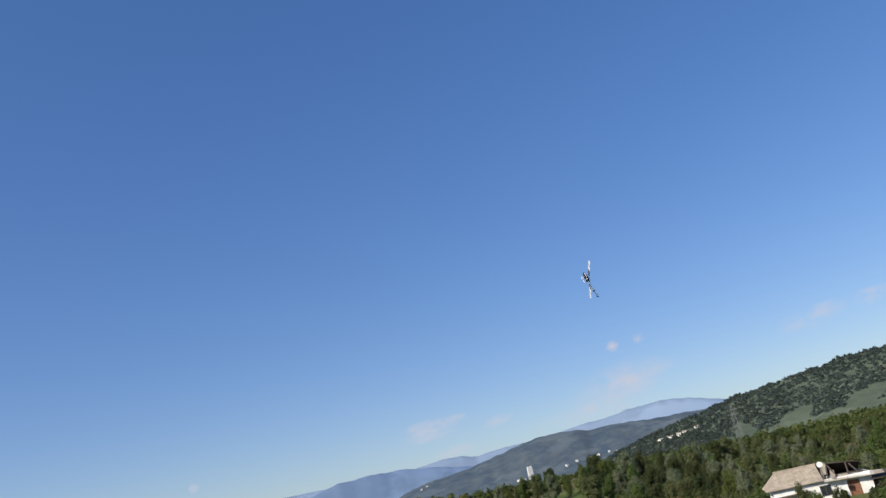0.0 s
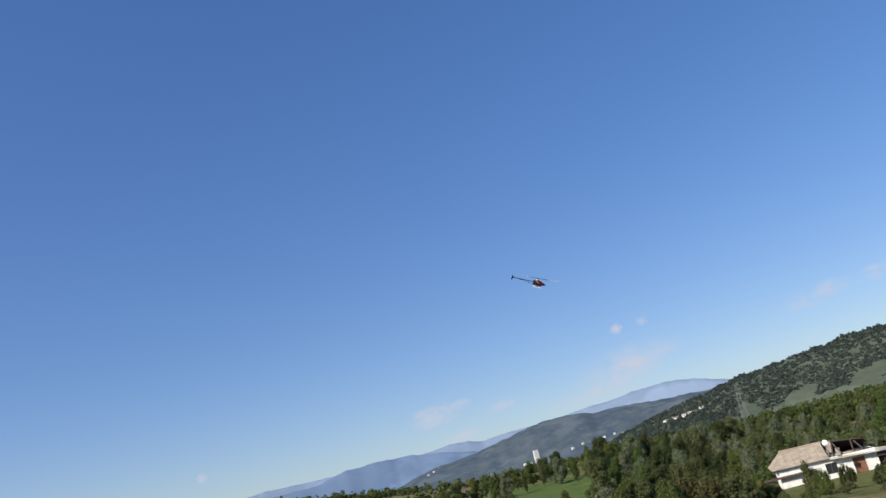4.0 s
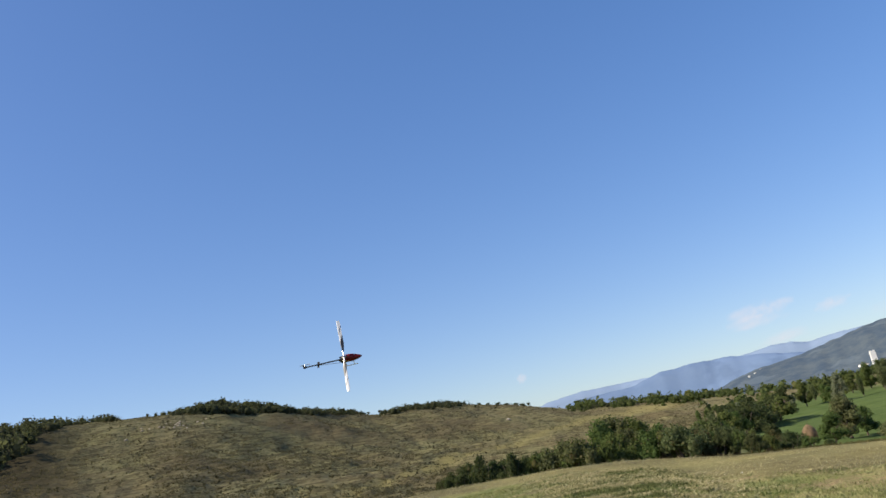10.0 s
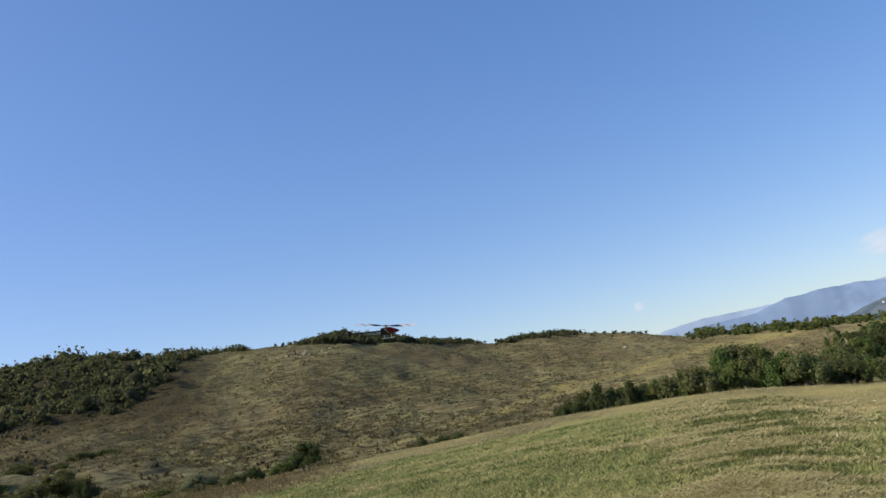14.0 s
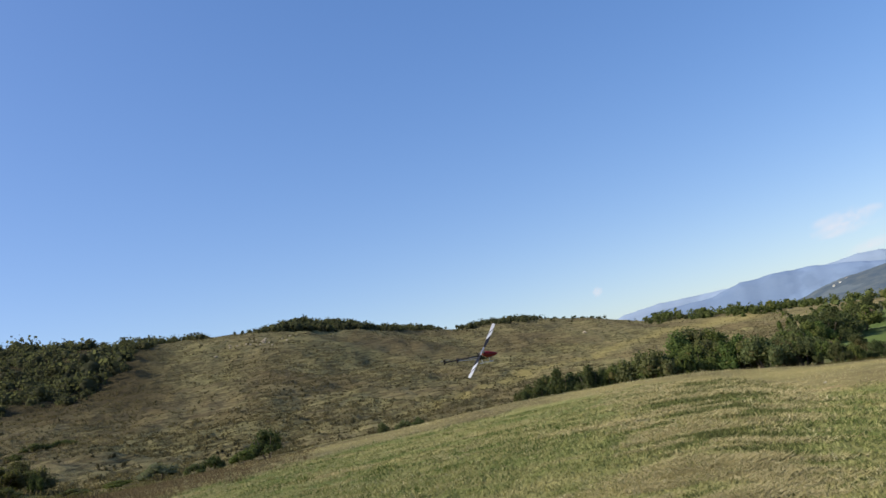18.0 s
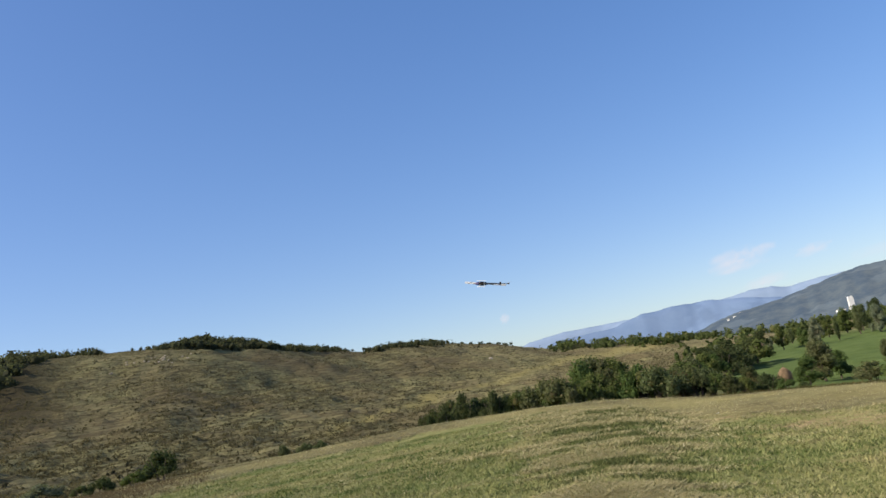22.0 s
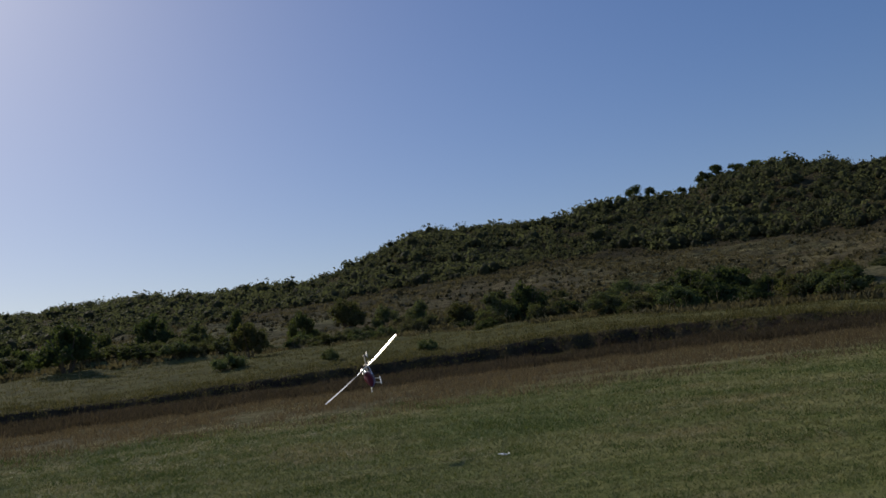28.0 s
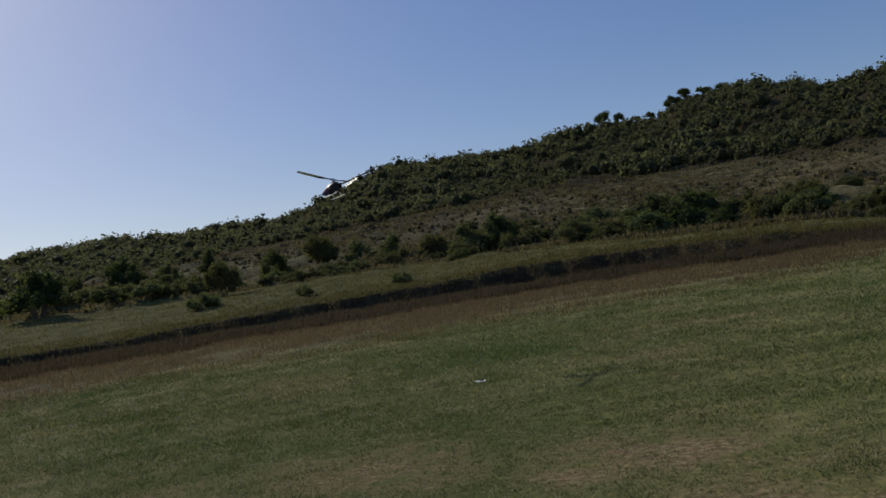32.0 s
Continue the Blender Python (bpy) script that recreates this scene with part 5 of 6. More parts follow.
def build_stalks():
    rng = random.Random(8)
    for i in range(46):
        az = -37.7 if i == 0 else rng.uniform(-62, -26) if i < 30 else rng.uniform(-88, -62)
        r = along(BANK, az)[0] + rng.uniform(3, 20)
        h = 1.7 if i == 0 else rng.uniform(0.7, 1.7)
        s = tagged(new("weed_stalk"), "tall dry weed stalk on the terrace edge", "weed", "weed stalks")
        s.matrix_world = Matrix.Translation(spot(az, r, -0.05)) @ pose(0, 0, 0, rng.uniform(-6, 6), rng.uniform(-6, 6), rng.uniform(0, 360))
        part("stem", rod((0, 0, 0), (0.03, 0, h), 0.022, 0.010, 5), STALK, s)
        for k in range(3):
            z = h * (0.62 + 0.18 * k)
            t = rng.uniform(0, 6.28)
            bm = rod((0.02, 0, z), (0.16 * math.cos(t), 0.16 * math.sin(t), z + 0.14), 0.010, 0.006, 4)
            bmesh.ops.create_icosphere(bm, subdivisions=1, radius=0.045, matrix=Matrix.Translation((0.16 * math.cos(t), 0.16 * math.sin(t), z + 0.16)))
            part("flower_head", bm, STALK, s)


def tufts(name, pts, height, width, spread, mat, seed, blades=4, flat=0.55):
    """Grass: blades in bunches on the ground. pts: n x 3; height, width: n."""
    rng = np.random.default_rng(seed)
    n = len(pts)
    p = np.repeat(pts, blades, 0) + np.concatenate([rng.normal(size=(n * blades, 2)) * np.repeat(spread, blades)[:, None], np.zeros((n * blades, 1))], 1)
    h = np.repeat(height, blades) * rng.uniform(0.5, 1.25, n * blades)
    t = rng.uniform(0, 6.283, n * blades)
    w = np.repeat(width, blades)
    side = np.stack([np.cos(t), np.sin(t), 0 * t], 1) * w[:, None]
    lean = np.stack([rng.normal(size=n * blades) * flat, rng.normal(size=n * blades) * flat, np.ones(n * blades)], 1) * h[:, None]
    v = np.stack([p - side, p + side, p + lean], 1).reshape(-1, 3)
    return new(name, mesh_from(name, v, np.arange(len(v)).reshape(-1, 3), (mat,)))


def scatter(seed, n, a0, a1, r0, r1, power):
    """Bearings and distances, denser near the eye as the power rises."""
    rng = np.random.default_rng(seed)
    az = rng.uniform(a0, a1, n)
    r = r0 * (r1 / r0) ** (rng.uniform(0, 1, n) ** power)
    return az, r


def ground_points(az, r, lift=-0.005):
    """Places on the ground's sheet, read from its grid."""
    azs, rs, z = GRID["az"], GRID["r"], GRID["z"]
    i = np.clip(np.searchsorted(azs, az) - 1, 0, len(azs) - 2)
    j = np.clip(np.searchsorted(rs, r) - 1, 0, len(rs) - 2)
    u, v = (az - azs[i]) / (azs[i + 1] - azs[i]), (r - rs[j]) / (rs[j + 1] - rs[j])
    h = (z[i, j] * (1 - u) + z[i + 1, j] * u) * (1 - v) + (z[i, j + 1] * (1 - u) + z[i + 1, j + 1] * u) * v
    return np.stack([r * np.sin(np.radians(az)), r * np.cos(np.radians(az)), h + lift], 1)


TURF = turf_material()
STRAW = leafy("straw_blades", (0.25, 0.22, 0.105), (0.40, 0.36, 0.185), (0.50, 0.46, 0.28), 0.4, thin=0.22, lit=(0.40, 0.35, 0.17))
ROUGH = leafy("rough_blades", (0.050, 0.050, 0.017), (0.118, 0.104, 0.036), (0.24, 0.18, 0.08), 0.35, lit=(0.12, 0.12, 0.04))

HEATH = leafy("heath_tussock", (0.064, 0.060, 0.030), (0.125, 0.114, 0.056), (0.18, 0.152, 0.080), 0.3, lit=(0.13, 0.105, 0.045))


LUSH = leafy("lush_blades", (0.052, 0.078, 0.022), (0.105, 0.145, 0.042), (0.19, 0.19, 0.07), 0.2, thin=0.2)
WEED_GREEN = leafy("shaded_blades", (0.070, 0.082, 0.030), (0.125, 0.140, 0.050), (0.19, 0.18, 0.075), 0.2, thin=0.2, lit=(0.07, 0.09, 0.02))
RUSSET = leafy("russet_blades", (0.090, 0.068, 0.038), (0.165, 0.124, 0.070), (0.25, 0.195, 0.11), 0.3, lit=(0.13, 0.10, 0.045))
WEED = leafy("weed_blades", (0.040, 0.034, 0.024), (0.080, 0.064, 0.040), (0.13, 0.095, 0.06), 0.3, lit=(0.075, 0.06, 0.03))


def build_grass():
    az, r = scatter(41, 70000, -95, 50, 4.2, 40, 0.85)
    lim = np.interp(az, MOWN[:, 0], MOWN[:, 1]) + 1
    bare = np.array([worn_at(q * math.sin(radians(a)), q * math.cos(radians(a))) for a, q in zip(az, r)])
    ok = (r < lim) & (bare < np.random.default_rng(40).uniform(0.25, 1.1, len(r)))
    az, r = az[ok], r[ok]
    s = np.clip(r / 10, 0.7, 1.7)
    tagged(tufts("mown_grass", ground_points(az, r), 0.042 * s, 0.0088 * s, 0.05 * s, TURF, 42, 5, 0.9), "short mown grass with dry bits", "grass", kind="stuff")
    az, r = scatter(43, 26000, -95, 43, 19, 62, 1.0)
    lo, hi = np.interp(az, MOWN[:, 0], MOWN[:, 1]), np.interp(az, EDGE[:, 0], EDGE[:, 1])
    ok = (r > lo - 1) & (r < hi + 3 - 20 * (az < -24)) & (np.random.default_rng(47).uniform(0, 1, len(r)) < np.where(az < -24, 0.15, 0.8))
    az, r = az[ok], r[ok]
    s = np.clip(r / 40, 0.6, 1.3)
    clump = np.array([noise.noise((q * math.sin(radians(a)) * 0.45, q * math.cos(radians(a)) * 0.45, 7.7)) for a, q in zip(az, r)])
    tagged(tufts("straw_grass", ground_points(az, r), (0.06 + 0.16 * np.clip(clump, 0, 1)) * s, 0.012 * s, 0.16 * s, STRAW, 44, 4, 1.0), "unmown strip of straw-coloured grass", "grass", kind="stuff")
    # cut grass left lying in curved rows down the swathe, and in wisps over the field
    rng = np.random.default_rng(51)
    az, r = scatter(52, 60000, -90, 48, 5, 44, 0.8)
    az2, r2 = 18 + rng.normal(size=80000) * 3.6, 7 * (42 / 7) ** rng.uniform(0, 1, 80000)
    az, r = np.concatenate([az, az2]), np.concatenate([r, r2])
    near = np.exp(-((az - 18) / 5) ** 2)
    lim = np.interp(az, MOWN[:, 0], MOWN[:, 1]) + 3
    drift = np.array([noise.noise((q * math.sin(radians(a)) * 0.5, q * math.cos(radians(a)) * 1.25, 3.7)) + 0.6 * noise.noise((q * math.sin(radians(a)) * 1.2, q * math.cos(radians(a)) * 2.8, 5.1)) for a, q in zip(az, r)])
    px, py = r * np.sin(np.radians(az)), r * np.cos(np.radians(az))
    bend = np.array([noise.noise((a * 0.16, b * 0.16, 8.3)) for a, b in zip(px, py)])
    rows = 0.34 * np.sin(2 * math.pi * ((px * 0.31 + py * 0.95) / 0.95 + 2.6 * bend)) + 1.25 * drift
    drift = np.where(near > 0.2, rows, drift)
    ok = (r < lim) & (drift > np.where(near > 0.2, 0.26, np.where(az > 24, 0.45, 0.34)) + rng.uniform(-0.12, 0.12, len(r)))
    gap = (r < lim) & (rng.uniform(0.2, 3.0, len(r)) < near) & (rows < -0.42 + rng.uniform(-0.25, 0.25, len(r)))
    s = np.clip(r[gap] / 12, 0.7, 2.0)
    tagged(tufts("row_tufts", ground_points(az[gap], r[gap]), 0.050 * s, 0.010 * s, 0.09 * s, WEED_GREEN, 59, 5, 0.8), "dark grass between the rows of cut hay", "grass", kind="stuff")
    az, r = az[ok], r[ok]
    s = np.clip(r / 12, 0.7, 2.0)
    tagged(tufts("cut_hay", ground_points(az, r), 0.040 * s, 0.0095 * s, 0.09 * s, STRAW, 53, 4, 2.4), "dry cut grass lying in wisps and rows on the field", "hay", kind="stuff")
    # darker tufts that the mower missed
    az, r = scatter(54, 30000, -90, 48, 5, 44, 0.8)
    lim = np.interp(az, MOWN[:, 0], MOWN[:, 1]) + 2
    drift = np.array([noise.noise((q * math.sin(radians(a)) * 0.55, q * math.cos(radians(a)) * 0.9, 13.7)) for a, q in zip(az, r)])
    bare = np.array([worn_at(q * math.sin(radians(a)), q * math.cos(radians(a))) for a, q in zip(az, r)])
    ok = (r < lim) & (drift > 0.22) & (bare < 0.3)
    az, r = az[ok], r[ok]
    s = np.clip(r / 12, 0.7, 2.0)
    tagged(tufts("green_tufts", ground_points(az, r), 0.055 * s, 0.008 * s, 0.07 * s, LUSH, 55, 5, 0.8), "darker green grass tufts on the mown field", "grass", kind="stuff")
    # russet dry grass between the field and the bank, dark weeds at the bank's foot
    rng = np.random.default_rng(56)
    n = 60000
    az, u = rng.uniform(-95, -8, n), rng.uniform(0, 1, n)
    lo, hi = np.interp(az, MOWN[:, 0], MOWN[:, 1]) - 2.5, np.interp(az, EDGE[:, 0], EDGE[:, 1])
    r = lo + (hi - lo) * u
    thin = rng.uniform(0, 1, n)
    far = (thin < np.interp(az, (-31, -21), (1, 0))) & ((hi - r) < np.interp(az, (-95, -62, -40, -20), (17, 14, 10, 6)) + 3.0 * np.array([noise.noise((a * 0.6, 4.4, 0.0)) for a in az]))
    thick = np.array([noise.noise((q * math.sin(radians(a)) * 0.3, q * math.cos(radians(a)) * 0.3, 2.9)) for a, q in zip(az, r)])
    dry = ~far & (thin < np.interp(az, (-30, -9), (1, 0.15))) & (thick > -0.15 - 0.6 * u) & (rng.uniform(0, 1, n) < 0.10 + 0.75 * u)
    tagged(tufts("russet_grass", ground_points(az[dry], r[dry]), rng.uniform(0.10, 0.24, dry.sum()), np.full(dry.sum(), 0.016), np.full(dry.sum(), 0.16), RUSSET, 57, 5, 0.5), "russet dry grass between field and bank", "grass", kind="stuff")
    weed = far & (thick > -0.35)
    tagged(tufts("bank_weeds", ground_points(az[weed], r[weed]), rng.uniform(0.12, 0.42, weed.sum()) * (1 + thick[weed]), np.full(weed.sum(), 0.032), np.full(weed.sum(), 0.2), WEED, 58, 6, 0.5), "dark rough weeds at the foot of the bank", "weeds", kind="stuff")
    # tussocks over the whole pasture, thick in patches
    rng = np.random.default_rng(48)
    az, u = rng.uniform(-92, 24, 150000), rng.uniform(0, 1, 150000)
    r0, r1 = np.interp(az, FOOT[:, 0], FOOT[:, 1]) - 12, np.interp(az, RIDGE[:, 0], RIDGE[:, 1])
    r = r0 + (r1 - r0) * u ** 1.3
    keep = []
    for a, q in zip(az, r):
        x, y = q * math.sin(radians(a)), q * math.cos(radians(a))
        thick = 0.55 + 1.3 * noise.noise((x * 0.025, y * 0.025, 5.0)) + 0.8 * noise.noise((x * 0.11, y * 0.11, 7.0))
        keep.append(rng.uniform() < thick)
    keep = np.array(keep)
    az, r = az[keep], r[keep]
    hh = rng.uniform(0.14, 0.44, len(az)) * np.where(az < -27, 1.4, 1.0)
    tagged(tufts("pasture_tussocks", ground_points(az, r, -0.04), hh, hh * 0.38, hh * 0.7, HEATH, 49, 4), "wiry brown tussocks covering the hill pasture", "grass", kind="stuff")
    # weeds on the bank and rough tufts over terrace and dip
    rng = np.random.default_rng(45)
    az = np.where(rng.uniform(0, 1, 20000) < 0.75, rng.uniform(-95, -22, 20000), rng.uniform(-22, 45, 20000))
    bk = np.interp(az, BANK[:, 0], BANK[:, 1])
    r = bk + np.where(rng.uniform(0, 1, len(az)) < 0.62, rng.normal(-0.8, 2.2, len(az)), rng.uniform(0, 32, len(az)))
    tagged(tufts("rough_grass", ground_points(az, r), rng.uniform(0.08, 0.26, len(az)), np.full(len(az), 0.03), np.full(len(az), 0.22), ROUGH, 46, 6), "rough weeds and grass along bank and terrace", "grass", kind="stuff")


build_rocks()
build_litter()
build_stalks()
build_grass()


# ---- the model helicopter; x to the nose, z up ----
def canopy_paint():
    """Red shell with yellow and white flashes, blue-violet below."""
    k = Mat("canopy_paint")
    sp = k.n("ShaderNodeSeparateXYZ")
    k.link(k.coords(), sp.inputs[0])
    x, y, z = sp.outputs
    sway = k.math("ADD", x, k.math("MULTIPLY", z, 0.9))
    red, yellow, white, violet = (0.15, 0.012, 0.012), (0.32, 0.15, 0.02), (0.50, 0.48, 0.50), (0.060, 0.040, 0.130)
    m = k.n("ShaderNodeMapRange")
    m.inputs[1].default_value, m.inputs[2].default_value = -0.14, 0.31
    k.link(sway, m.inputs[0])
    c = k.ramp(m.outputs[0], (0.0, (0.02, 0.02, 0.02)), (0.28, white), (0.31, yellow), (0.34, red), (0.88, (0.06, 0.02, 0.02)))
    c.node.color_ramp.interpolation = "CONSTANT"
    low = k.ramp(m.outputs[0], (0.0, (0.02, 0.02, 0.022)), (0.30, violet))
    low.node.color_ramp.interpolation = "CONSTANT"
    c = k.mix(k.math("LESS_THAN", z, -0.075), c, low)
    return k.done(c, 0.32, bump=k.noise(30), strength=0.03, dist=0.001, spec=0.2)


def blade_paint():
    """Dark carbon root, light printed outer half."""
    k = Mat("blade_paint")
    sp = k.n("ShaderNodeSeparateXYZ")
    k.link(k.coords(), sp.inputs[0])
    wob = k.math("ADD", sp.outputs[0], k.math("MULTIPLY", sp.outputs[1], 2.2))
    c = k.ramp(wob, (0.0, (0.02, 0.02, 0.022)), (0.36, (0.50, 0.525, 0.57)), (0.52, (0.04, 0.04, 0.044)), (0.56, (0.50, 0.525, 0.57)))
    c.node.color_ramp.interpolation = "CONSTANT"
    return k.done(c, 0.25, bump=k.noise(60), strength=0.03, dist=0.001)


CARBON = plain("carbon_plate", (0.012, 0.012, 0.014), 0.55, vary=0.2, scale=60, spec=0.15)
ALLOY = plain("machined_alloy", (0.55, 0.55, 0.57), 0.3, 1.0, vary=0.08, scale=40)
SKID_WHITE = plain("white_skid_plastic", (0.80, 0.79, 0.76), 0.4, vary=0.05, scale=20)
TAIL_GREY = plain("grey_tail_blade", (0.30, 0.30, 0.29), 0.4, vary=0.1, scale=20)
ROTOR_Z, TAIL_AT = 0.11, (-0.95, 0.055, -0.04)


def egg(rows, n=20):
    """Rings across x: (x, half width, top, bottom)."""
    rings = []
    for x, w, top, low in rows:
        mid, hgt = (top + low) / 2, (top - low) / 2
        ring = []
        for i in range(n):
            t = 2 * math.pi * i / n
            c, s = math.cos(t), math.sin(t)
            ring.append((x, w * math.copysign(abs(c) ** 0.85, c), mid + hgt * math.copysign(abs(s) ** 0.85, s)))
        rings.append(ring)
    return loft(rings)


def build_helicopter():
    heli = tagged(new("model_helicopter"), "red radio-controlled helicopter with black boom and white skids, flying aerobatics", "helicopter")
    part("canopy", egg(((-0.115, 0.045, 0.020, -0.085), (-0.07, 0.062, 0.045, -0.118), (0.0, 0.074, 0.052, -0.135), (0.07, 0.076, 0.040, -0.140), (0.14, 0.070, 0.016, -0.138), (0.21, 0.055, -0.018, -0.128), (0.265, 0.039, -0.044, -0.115), (0.305, 0.022, -0.062, -0.098), (0.325, 0.005, -0.074, -0.084))), canopy_paint(), heli, "dark red canopy with violet belly and white flashes", True)
    for y in (-0.04, 0.04):
        part("side_frame", box(-0.155, 0.10, y - 0.003, y + 0.003, -0.155, 0.015, 0.002), CARBON, heli)
    part("battery_tray", box(-0.04, 0.16, -0.036, 0.036, -0.158, -0.142, 0.004), CARBON, heli)
    part("motor", rod((-0.05, 0, -0.14), (-0.05, 0, -0.08), 0.032, None, 16), ALLOY, heli)
    part("main_gear", rod((0, 0, -0.085), (0, 0, -0.07), 0.06, None, 28), CARBON, heli)
    part("mast", rod((0, 0, -0.08), (0, 0, ROTOR_Z + 0.03), 0.007, None, 10), ALLOY, heli)
    part("swashplate", rod((0, 0, 0.062), (0, 0, 0.08), 0.035, 0.03, 16), ALLOY, heli)
    for s in (-1, 1):
        part("servo_link", rod((0.03, s * 0.034, 0.0), (0.026, s * 0.03, 0.07), 0.003, None, 6), ALLOY, heli)
    part("tail_boom", rod((-0.10, 0, -0.04), (-0.965, 0, -0.04), 0.015, 0.013, 12), CARBON, heli, "black carbon tail boom")
    for y in (-0.03, 0.03):
        part("boom_brace", rod((-0.145, y, -0.14), (-0.62, y * 0.5, -0.052), 0.006, None, 8), ALLOY, heli)
    part("horizontal_fin", slab([(-0.63, -0.065, -0.058), (-0.67, -0.065, -0.058), (-0.67, 0.065, -0.058), (-0.61, 0.065, -0.058)], 0.004), CARBON, heli)
    part("vertical_fin", slab([(-0.935, 0.024, 0.03), (-0.915, 0.024, -0.05), (-0.97, 0.024, -0.14), (-0.995, 0.024, -0.14), (-0.975, 0.024, 0.03)], 0.004), CARBON, heli)
    part("tail_gearbox", box(-0.98, -0.925, -0.02, 0.018, -0.063, -0.017, 0.006), CARBON, heli)
    for x in (-0.08, 0.10):
        for s in (-1, 1):
            part("strut", rod((x, s * 0.038, -0.15), (x + 0.01, s * 0.10, -0.205), 0.008, 0.007, 8), SKID_WHITE, heli)
    for s in (-1, 1):
        bm = rod((-0.14, s * 0.102, -0.21), (0.155, s * 0.102, -0.21), 0.009, None, 10)
        rod((0.153, s * 0.102, -0.21), (0.19, s * 0.102, -0.19), 0.009, 0.006, 10, bm)
        part("skid", bm, SKID_WHITE, heli, "white landing skid tube")
    # main rotor: turns about the mast
    rotor = part("main_rotor", rod((0, 0, -0.022), (0, 0, 0.025), 0.022, 0.018, 14), ALLOY, heli)
    bp = blade_paint()
    for s in (0, 180):
        rot = pose(0, 0, 0, 0, -2.0, s) @ pose(0, 0, 0, 4.0)
        g = part("blade_grip", rod((0.018, 0, 0), (0.115, 0, 0), 0.016, 0.012, 10), ALLOY, rotor)
        g.matrix_basis = rot
        rings = []
        for u in np.linspace(0, 1, 9):
            x = 0.105 + 0.685 * u
            c = 0.028 + 0.034 * min(1, u * 5) - (0.012 if u == 1 else 0)
            z = 0.014 * u * u
            rings.append([(x, c * 0.42, z), (x, c * 0.2, z + 0.0045), (x, -c * 0.3, z + 0.003), (x, -c * 0.85, z), (x, -c * 0.3, z - 0.003), (x, c * 0.2, z - 0.004)])
        b = part("blade", loft(rings), bp, rotor, "light-printed carbon rotor blade")
        b.matrix_basis = rot
    tail = part("tail_rotor", rod((0, -0.032, 0), (0, 0.012, 0), 0.010, None, 10), ALLOY, heli)
    for s in (0, 180):
        b = part("tail_blade", slab([(0.015, 0, -0.008), (0.112, 0, -0.013), (0.115, 0, 0.010), (0.015, 0, 0.008)], 0.004), TAIL_GREY, tail)
        b.matrix_basis = pose(0, 0, 0, 0, s, 0)
    return heli, rotor, tail


HELI, ROTOR, TAIL_ROTOR = build_helicopter()


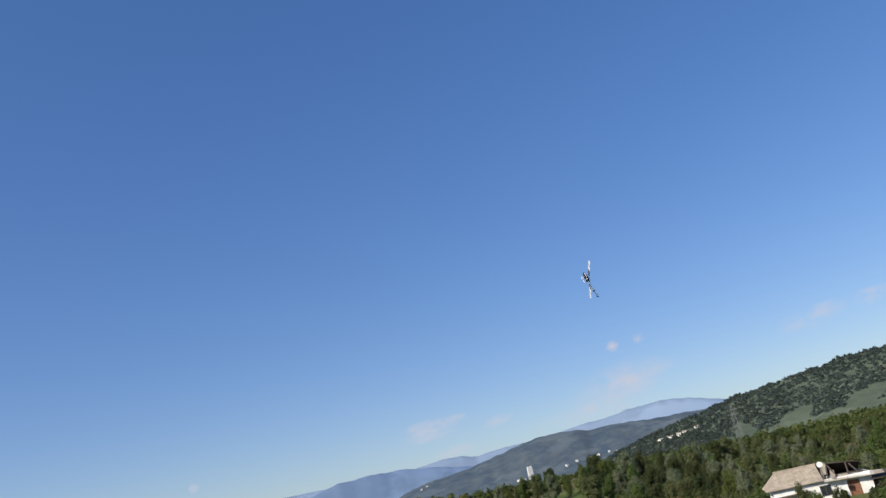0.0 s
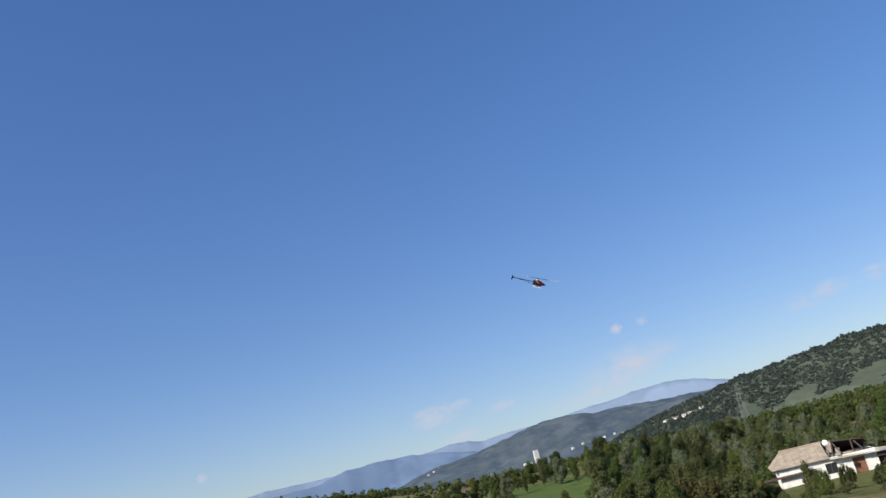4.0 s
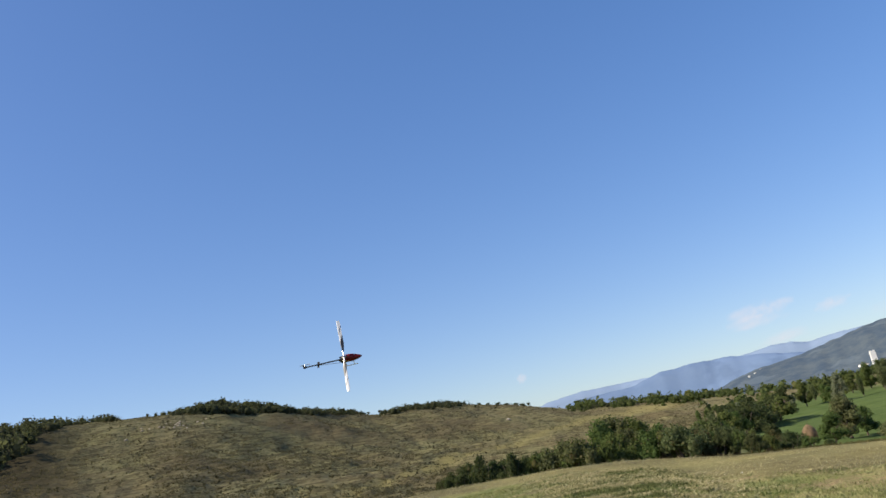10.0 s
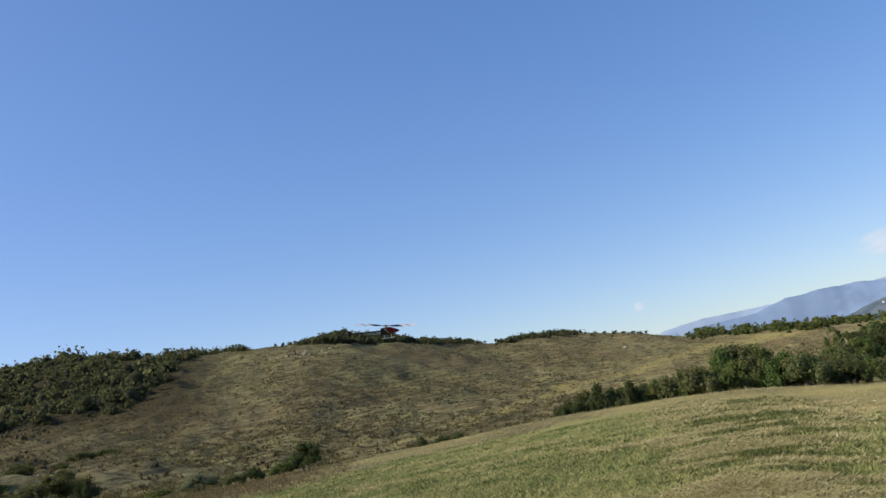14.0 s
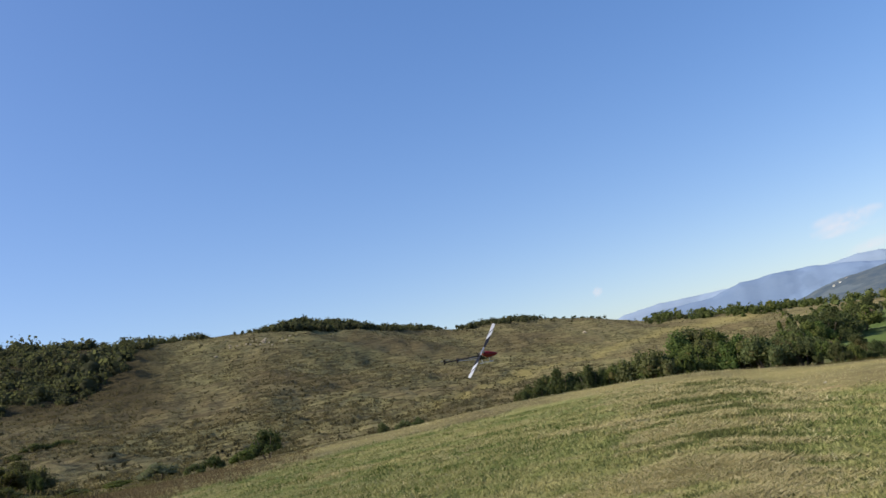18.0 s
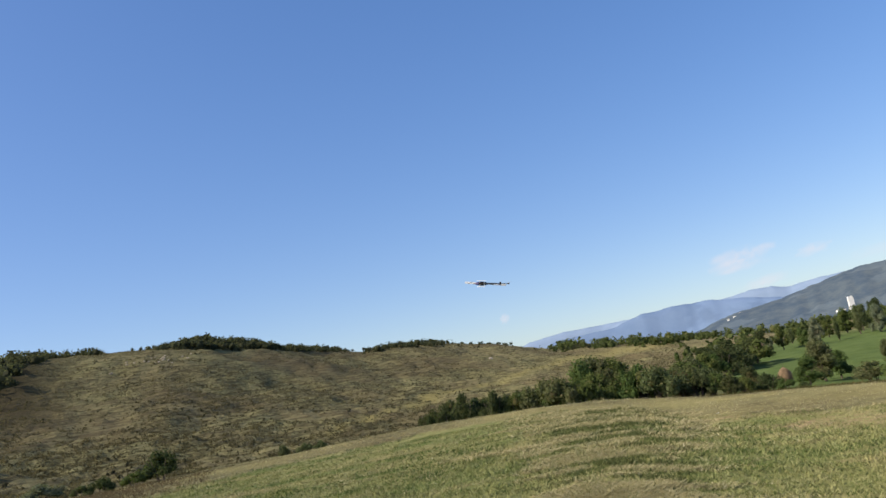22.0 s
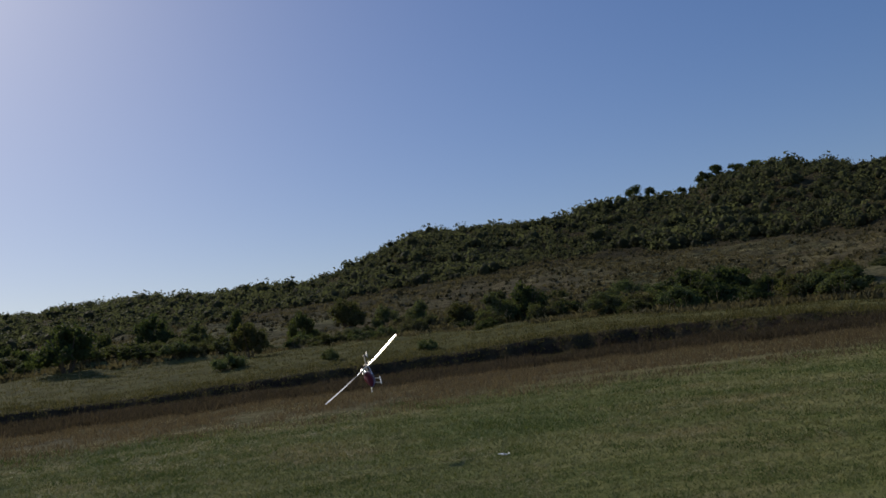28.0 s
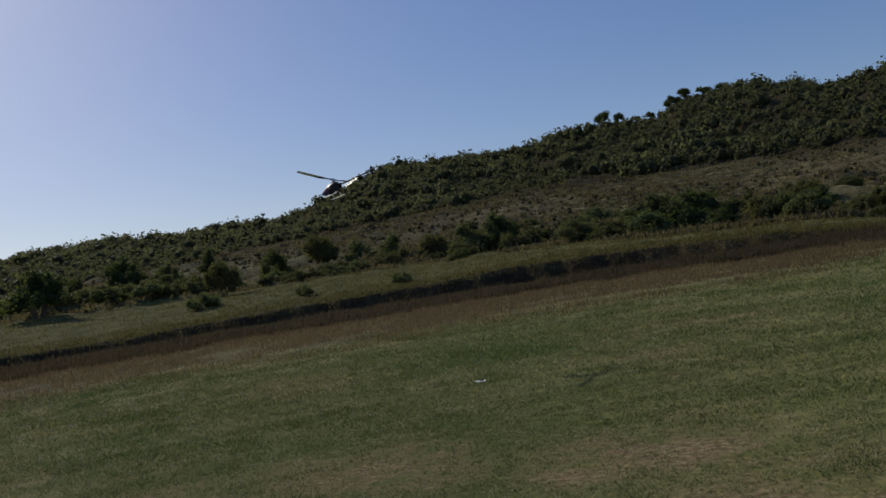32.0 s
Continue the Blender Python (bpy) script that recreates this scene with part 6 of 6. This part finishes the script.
# ---- what moves ----
def motions():
    flight = (
        (0, 22.54, 25.53, 9.12, 111, -69, 86), (0.5, 30.61, 27.53, 7.39, 139, -57, 56),
        (1, 37.59, 29.90, 6.51, 151, -42, 43), (1.5, 32.63, 25.99, 7.20, -115, -52, -51),
        (2, 26.59, 23.33, 7.72, -80, 1, -86), (2.5, 24.54, 23.94, 8.06, -58, 15, -79),
        (3.5, 20.70, 24.42, 8.19, -4, 29, -49), (4.5, 16.86, 24.90, 8.32, 51, 14, -20),
        (5, 14.42, 25.33, 7.80, 72, 0, -14), (5.5, 12.61, 25.34, 7.55, 79, 3, -13),
        (6, 10.47, 25.41, 7.17, 86, 6, -12), (6.5, 8.18, 24.58, 6.64, 68, 7, -13),
        (7, 6.01, 23.47, 6.60, 51, 7, -15), (7.5, 4.47, 22.09, 6.58, 58, 7, -12),
        (8, 3.00, 20.82, 5.61, 65, 7, -8), (8.267, 2.56, 19.65, 5.27, 25, 7, -11),
        (8.5, 2.12, 18.47, 4.93, -16, 6, -12), (8.733, 1.90, 17.30, 4.31, -56, 4, -13),
        (9, 1.67, 16.13, 3.68, -96, 2, -11), (9.267, 1.33, 16.48, 3.49, -53, -2, -13),
        (9.5, 0.99, 16.83, 3.30, -10, -3, -16), (9.733, 0.72, 17.09, 3.72, 33, -2, -20),
        (10, 0.44, 17.35, 4.15, 76, 1, -22), (10.5, 0.14, 15.84, 3.61, 70, -2, -12),
        (11, -0.37, 14.21, 3.89, 63, -5, -3), (11.5, -1.06, 15.91, 3.21, 75, 0, -7),
        (12, -1.55, 17.33, 4.57, 86, 6, -10), (12.5, -1.20, 17.22, 3.84, 81, 6, -10),
        (13, -1.56, 16.83, 4.63, 75, 6, -11), (13.5, -1.87, 19.13, 3.28, 59, 5, -5),
        (14, -1.54, 21.22, 4.06, 44, 5, 0), (14.5, -0.17, 21.12, 3.64, 45, 4, -1),
        (15.5, 0.87, 20.69, 3.45, 49, 1, -3), (16.5, 1.91, 20.25, 3.26, 53, -1, -6),
        (17, 1.74, 20.12, 2.20, 55, -2, -7), (17.5, 2.11, 19.91, 2.32, 55, -1, -10),
        (18, 1.53, 19.80, 2.35, 55, 1, -12), (18.5, 1.52, 21.02, 2.49, 95, 2, -12),
        (19, 1.54, 22.26, 2.34, 136, 2, -11), (19.267, 1.69, 22.21, 2.26, 172, -8, 8),
        (19.5, 1.85, 22.17, 2.19, -154, -27, 18), (19.733, 1.69, 22.10, 3.05, -113, -48, 13),
        (20, 1.53, 22.02, 3.92, -51, -59, -19), (20.5, 1.43, 24.23, 4.20, -25, -58, -64),
        (21, 1.56, 26.51, 3.31, -9, -48, -100), (21.5, 2.66, 28.21, 4.12, 58, -49, -173),
        (22, 6.23, 29.39, 5.35, 87, -13, 150), (22.267, 8.01, 27.33, 4.66, 118, 7, 163),
        (22.5, 9.78, 25.26, 3.98, 154, 16, -175), (22.733, 10.35, 23.37, 3.08, -169, 10, -152),
        (23, 10.92, 21.48, 2.18, -139, 13, -119), (23.5, 11.69, 20.40, 1.09, -142, 7, -114),
        (24, 10.83, 20.22, 1.14, -144, 3, -110), (24.5, 6.69, 16.85, 1.82, -178, -6, -86),
        (25, 1.99, 13.15, 2.04, 158, 5, -59), (25.5, -2.36, 10.87, 2.01, 157, -3, -38),
        (26, -6.25, 8.68, 2.67, 153, -11, -16), (26.5, -7.32, 6.98, 2.78, 124, -2, -12),
        (27.5, -10.48, 6.71, 1.94, 67, 16, -18), (28.5, -13.64, 6.44, 1.11, 3, 20, -37),
        (29, -14.89, 6.68, 2.06, -27, 15, -46), (29.5, -13.49, 5.80, 2.36, -31, 15, -53),
        (30, -11.91, 5.37, 2.01, -27, 14, -60), (30.5, -12.66, 6.25, 2.21, -23, 10, -82),
        (31, -13.55, 6.82, 2.56, -9, 10, -103), (31.5, -13.61, 7.15, 2.77, 1, 7, -132),
        (32, -13.54, 7.57, 3.63, 11, 8, -160),
    )
    walk(HELI, [(row[0], pose(*row[1:])) for row in flight])
    # the blades' bearing at the moments when the shutter froze them
    seen = ((0, 31), (1, 25), (2, 126), (5, 126), (6, 141), (7, 145), (8, 145), (9, 173), (10, 96), (11, 17), (12, 94), (13, 121), (14, 171), (17, 32), (18, 64), (19, 180), (20, 146), (21, 103), (22, 4), (23, 78), (24, 125), (25, 46), (26, 51), (29, 33), (30, 2), (31, 124), (32, 82))
    rows, turned = [(0, pose(0, 0, ROTOR_Z, 0, 0, seen[0][1]))], float(seen[0][1])
    for (ta, a), (tb, b) in zip(seen, seen[1:]):
        steps = round((tb - ta) * FPS)
        about = 76.0 * steps
        whole = about + ((b - turned - about + 90) % 180 - 90)
        for i in range(1, steps + 1):
            rows.append((ta + i / FPS, pose(0, 0, ROTOR_Z, 0, 0, (turned + whole * i / steps) % 360)))
        turned += whole
    walk(ROTOR, rows)
    walk(TAIL_ROTOR, [(i / FPS, pose(*TAIL_AT, 0, (i * 81.0) % 360, 0)) for i in range(int(32 * FPS) + 1)])


motions()
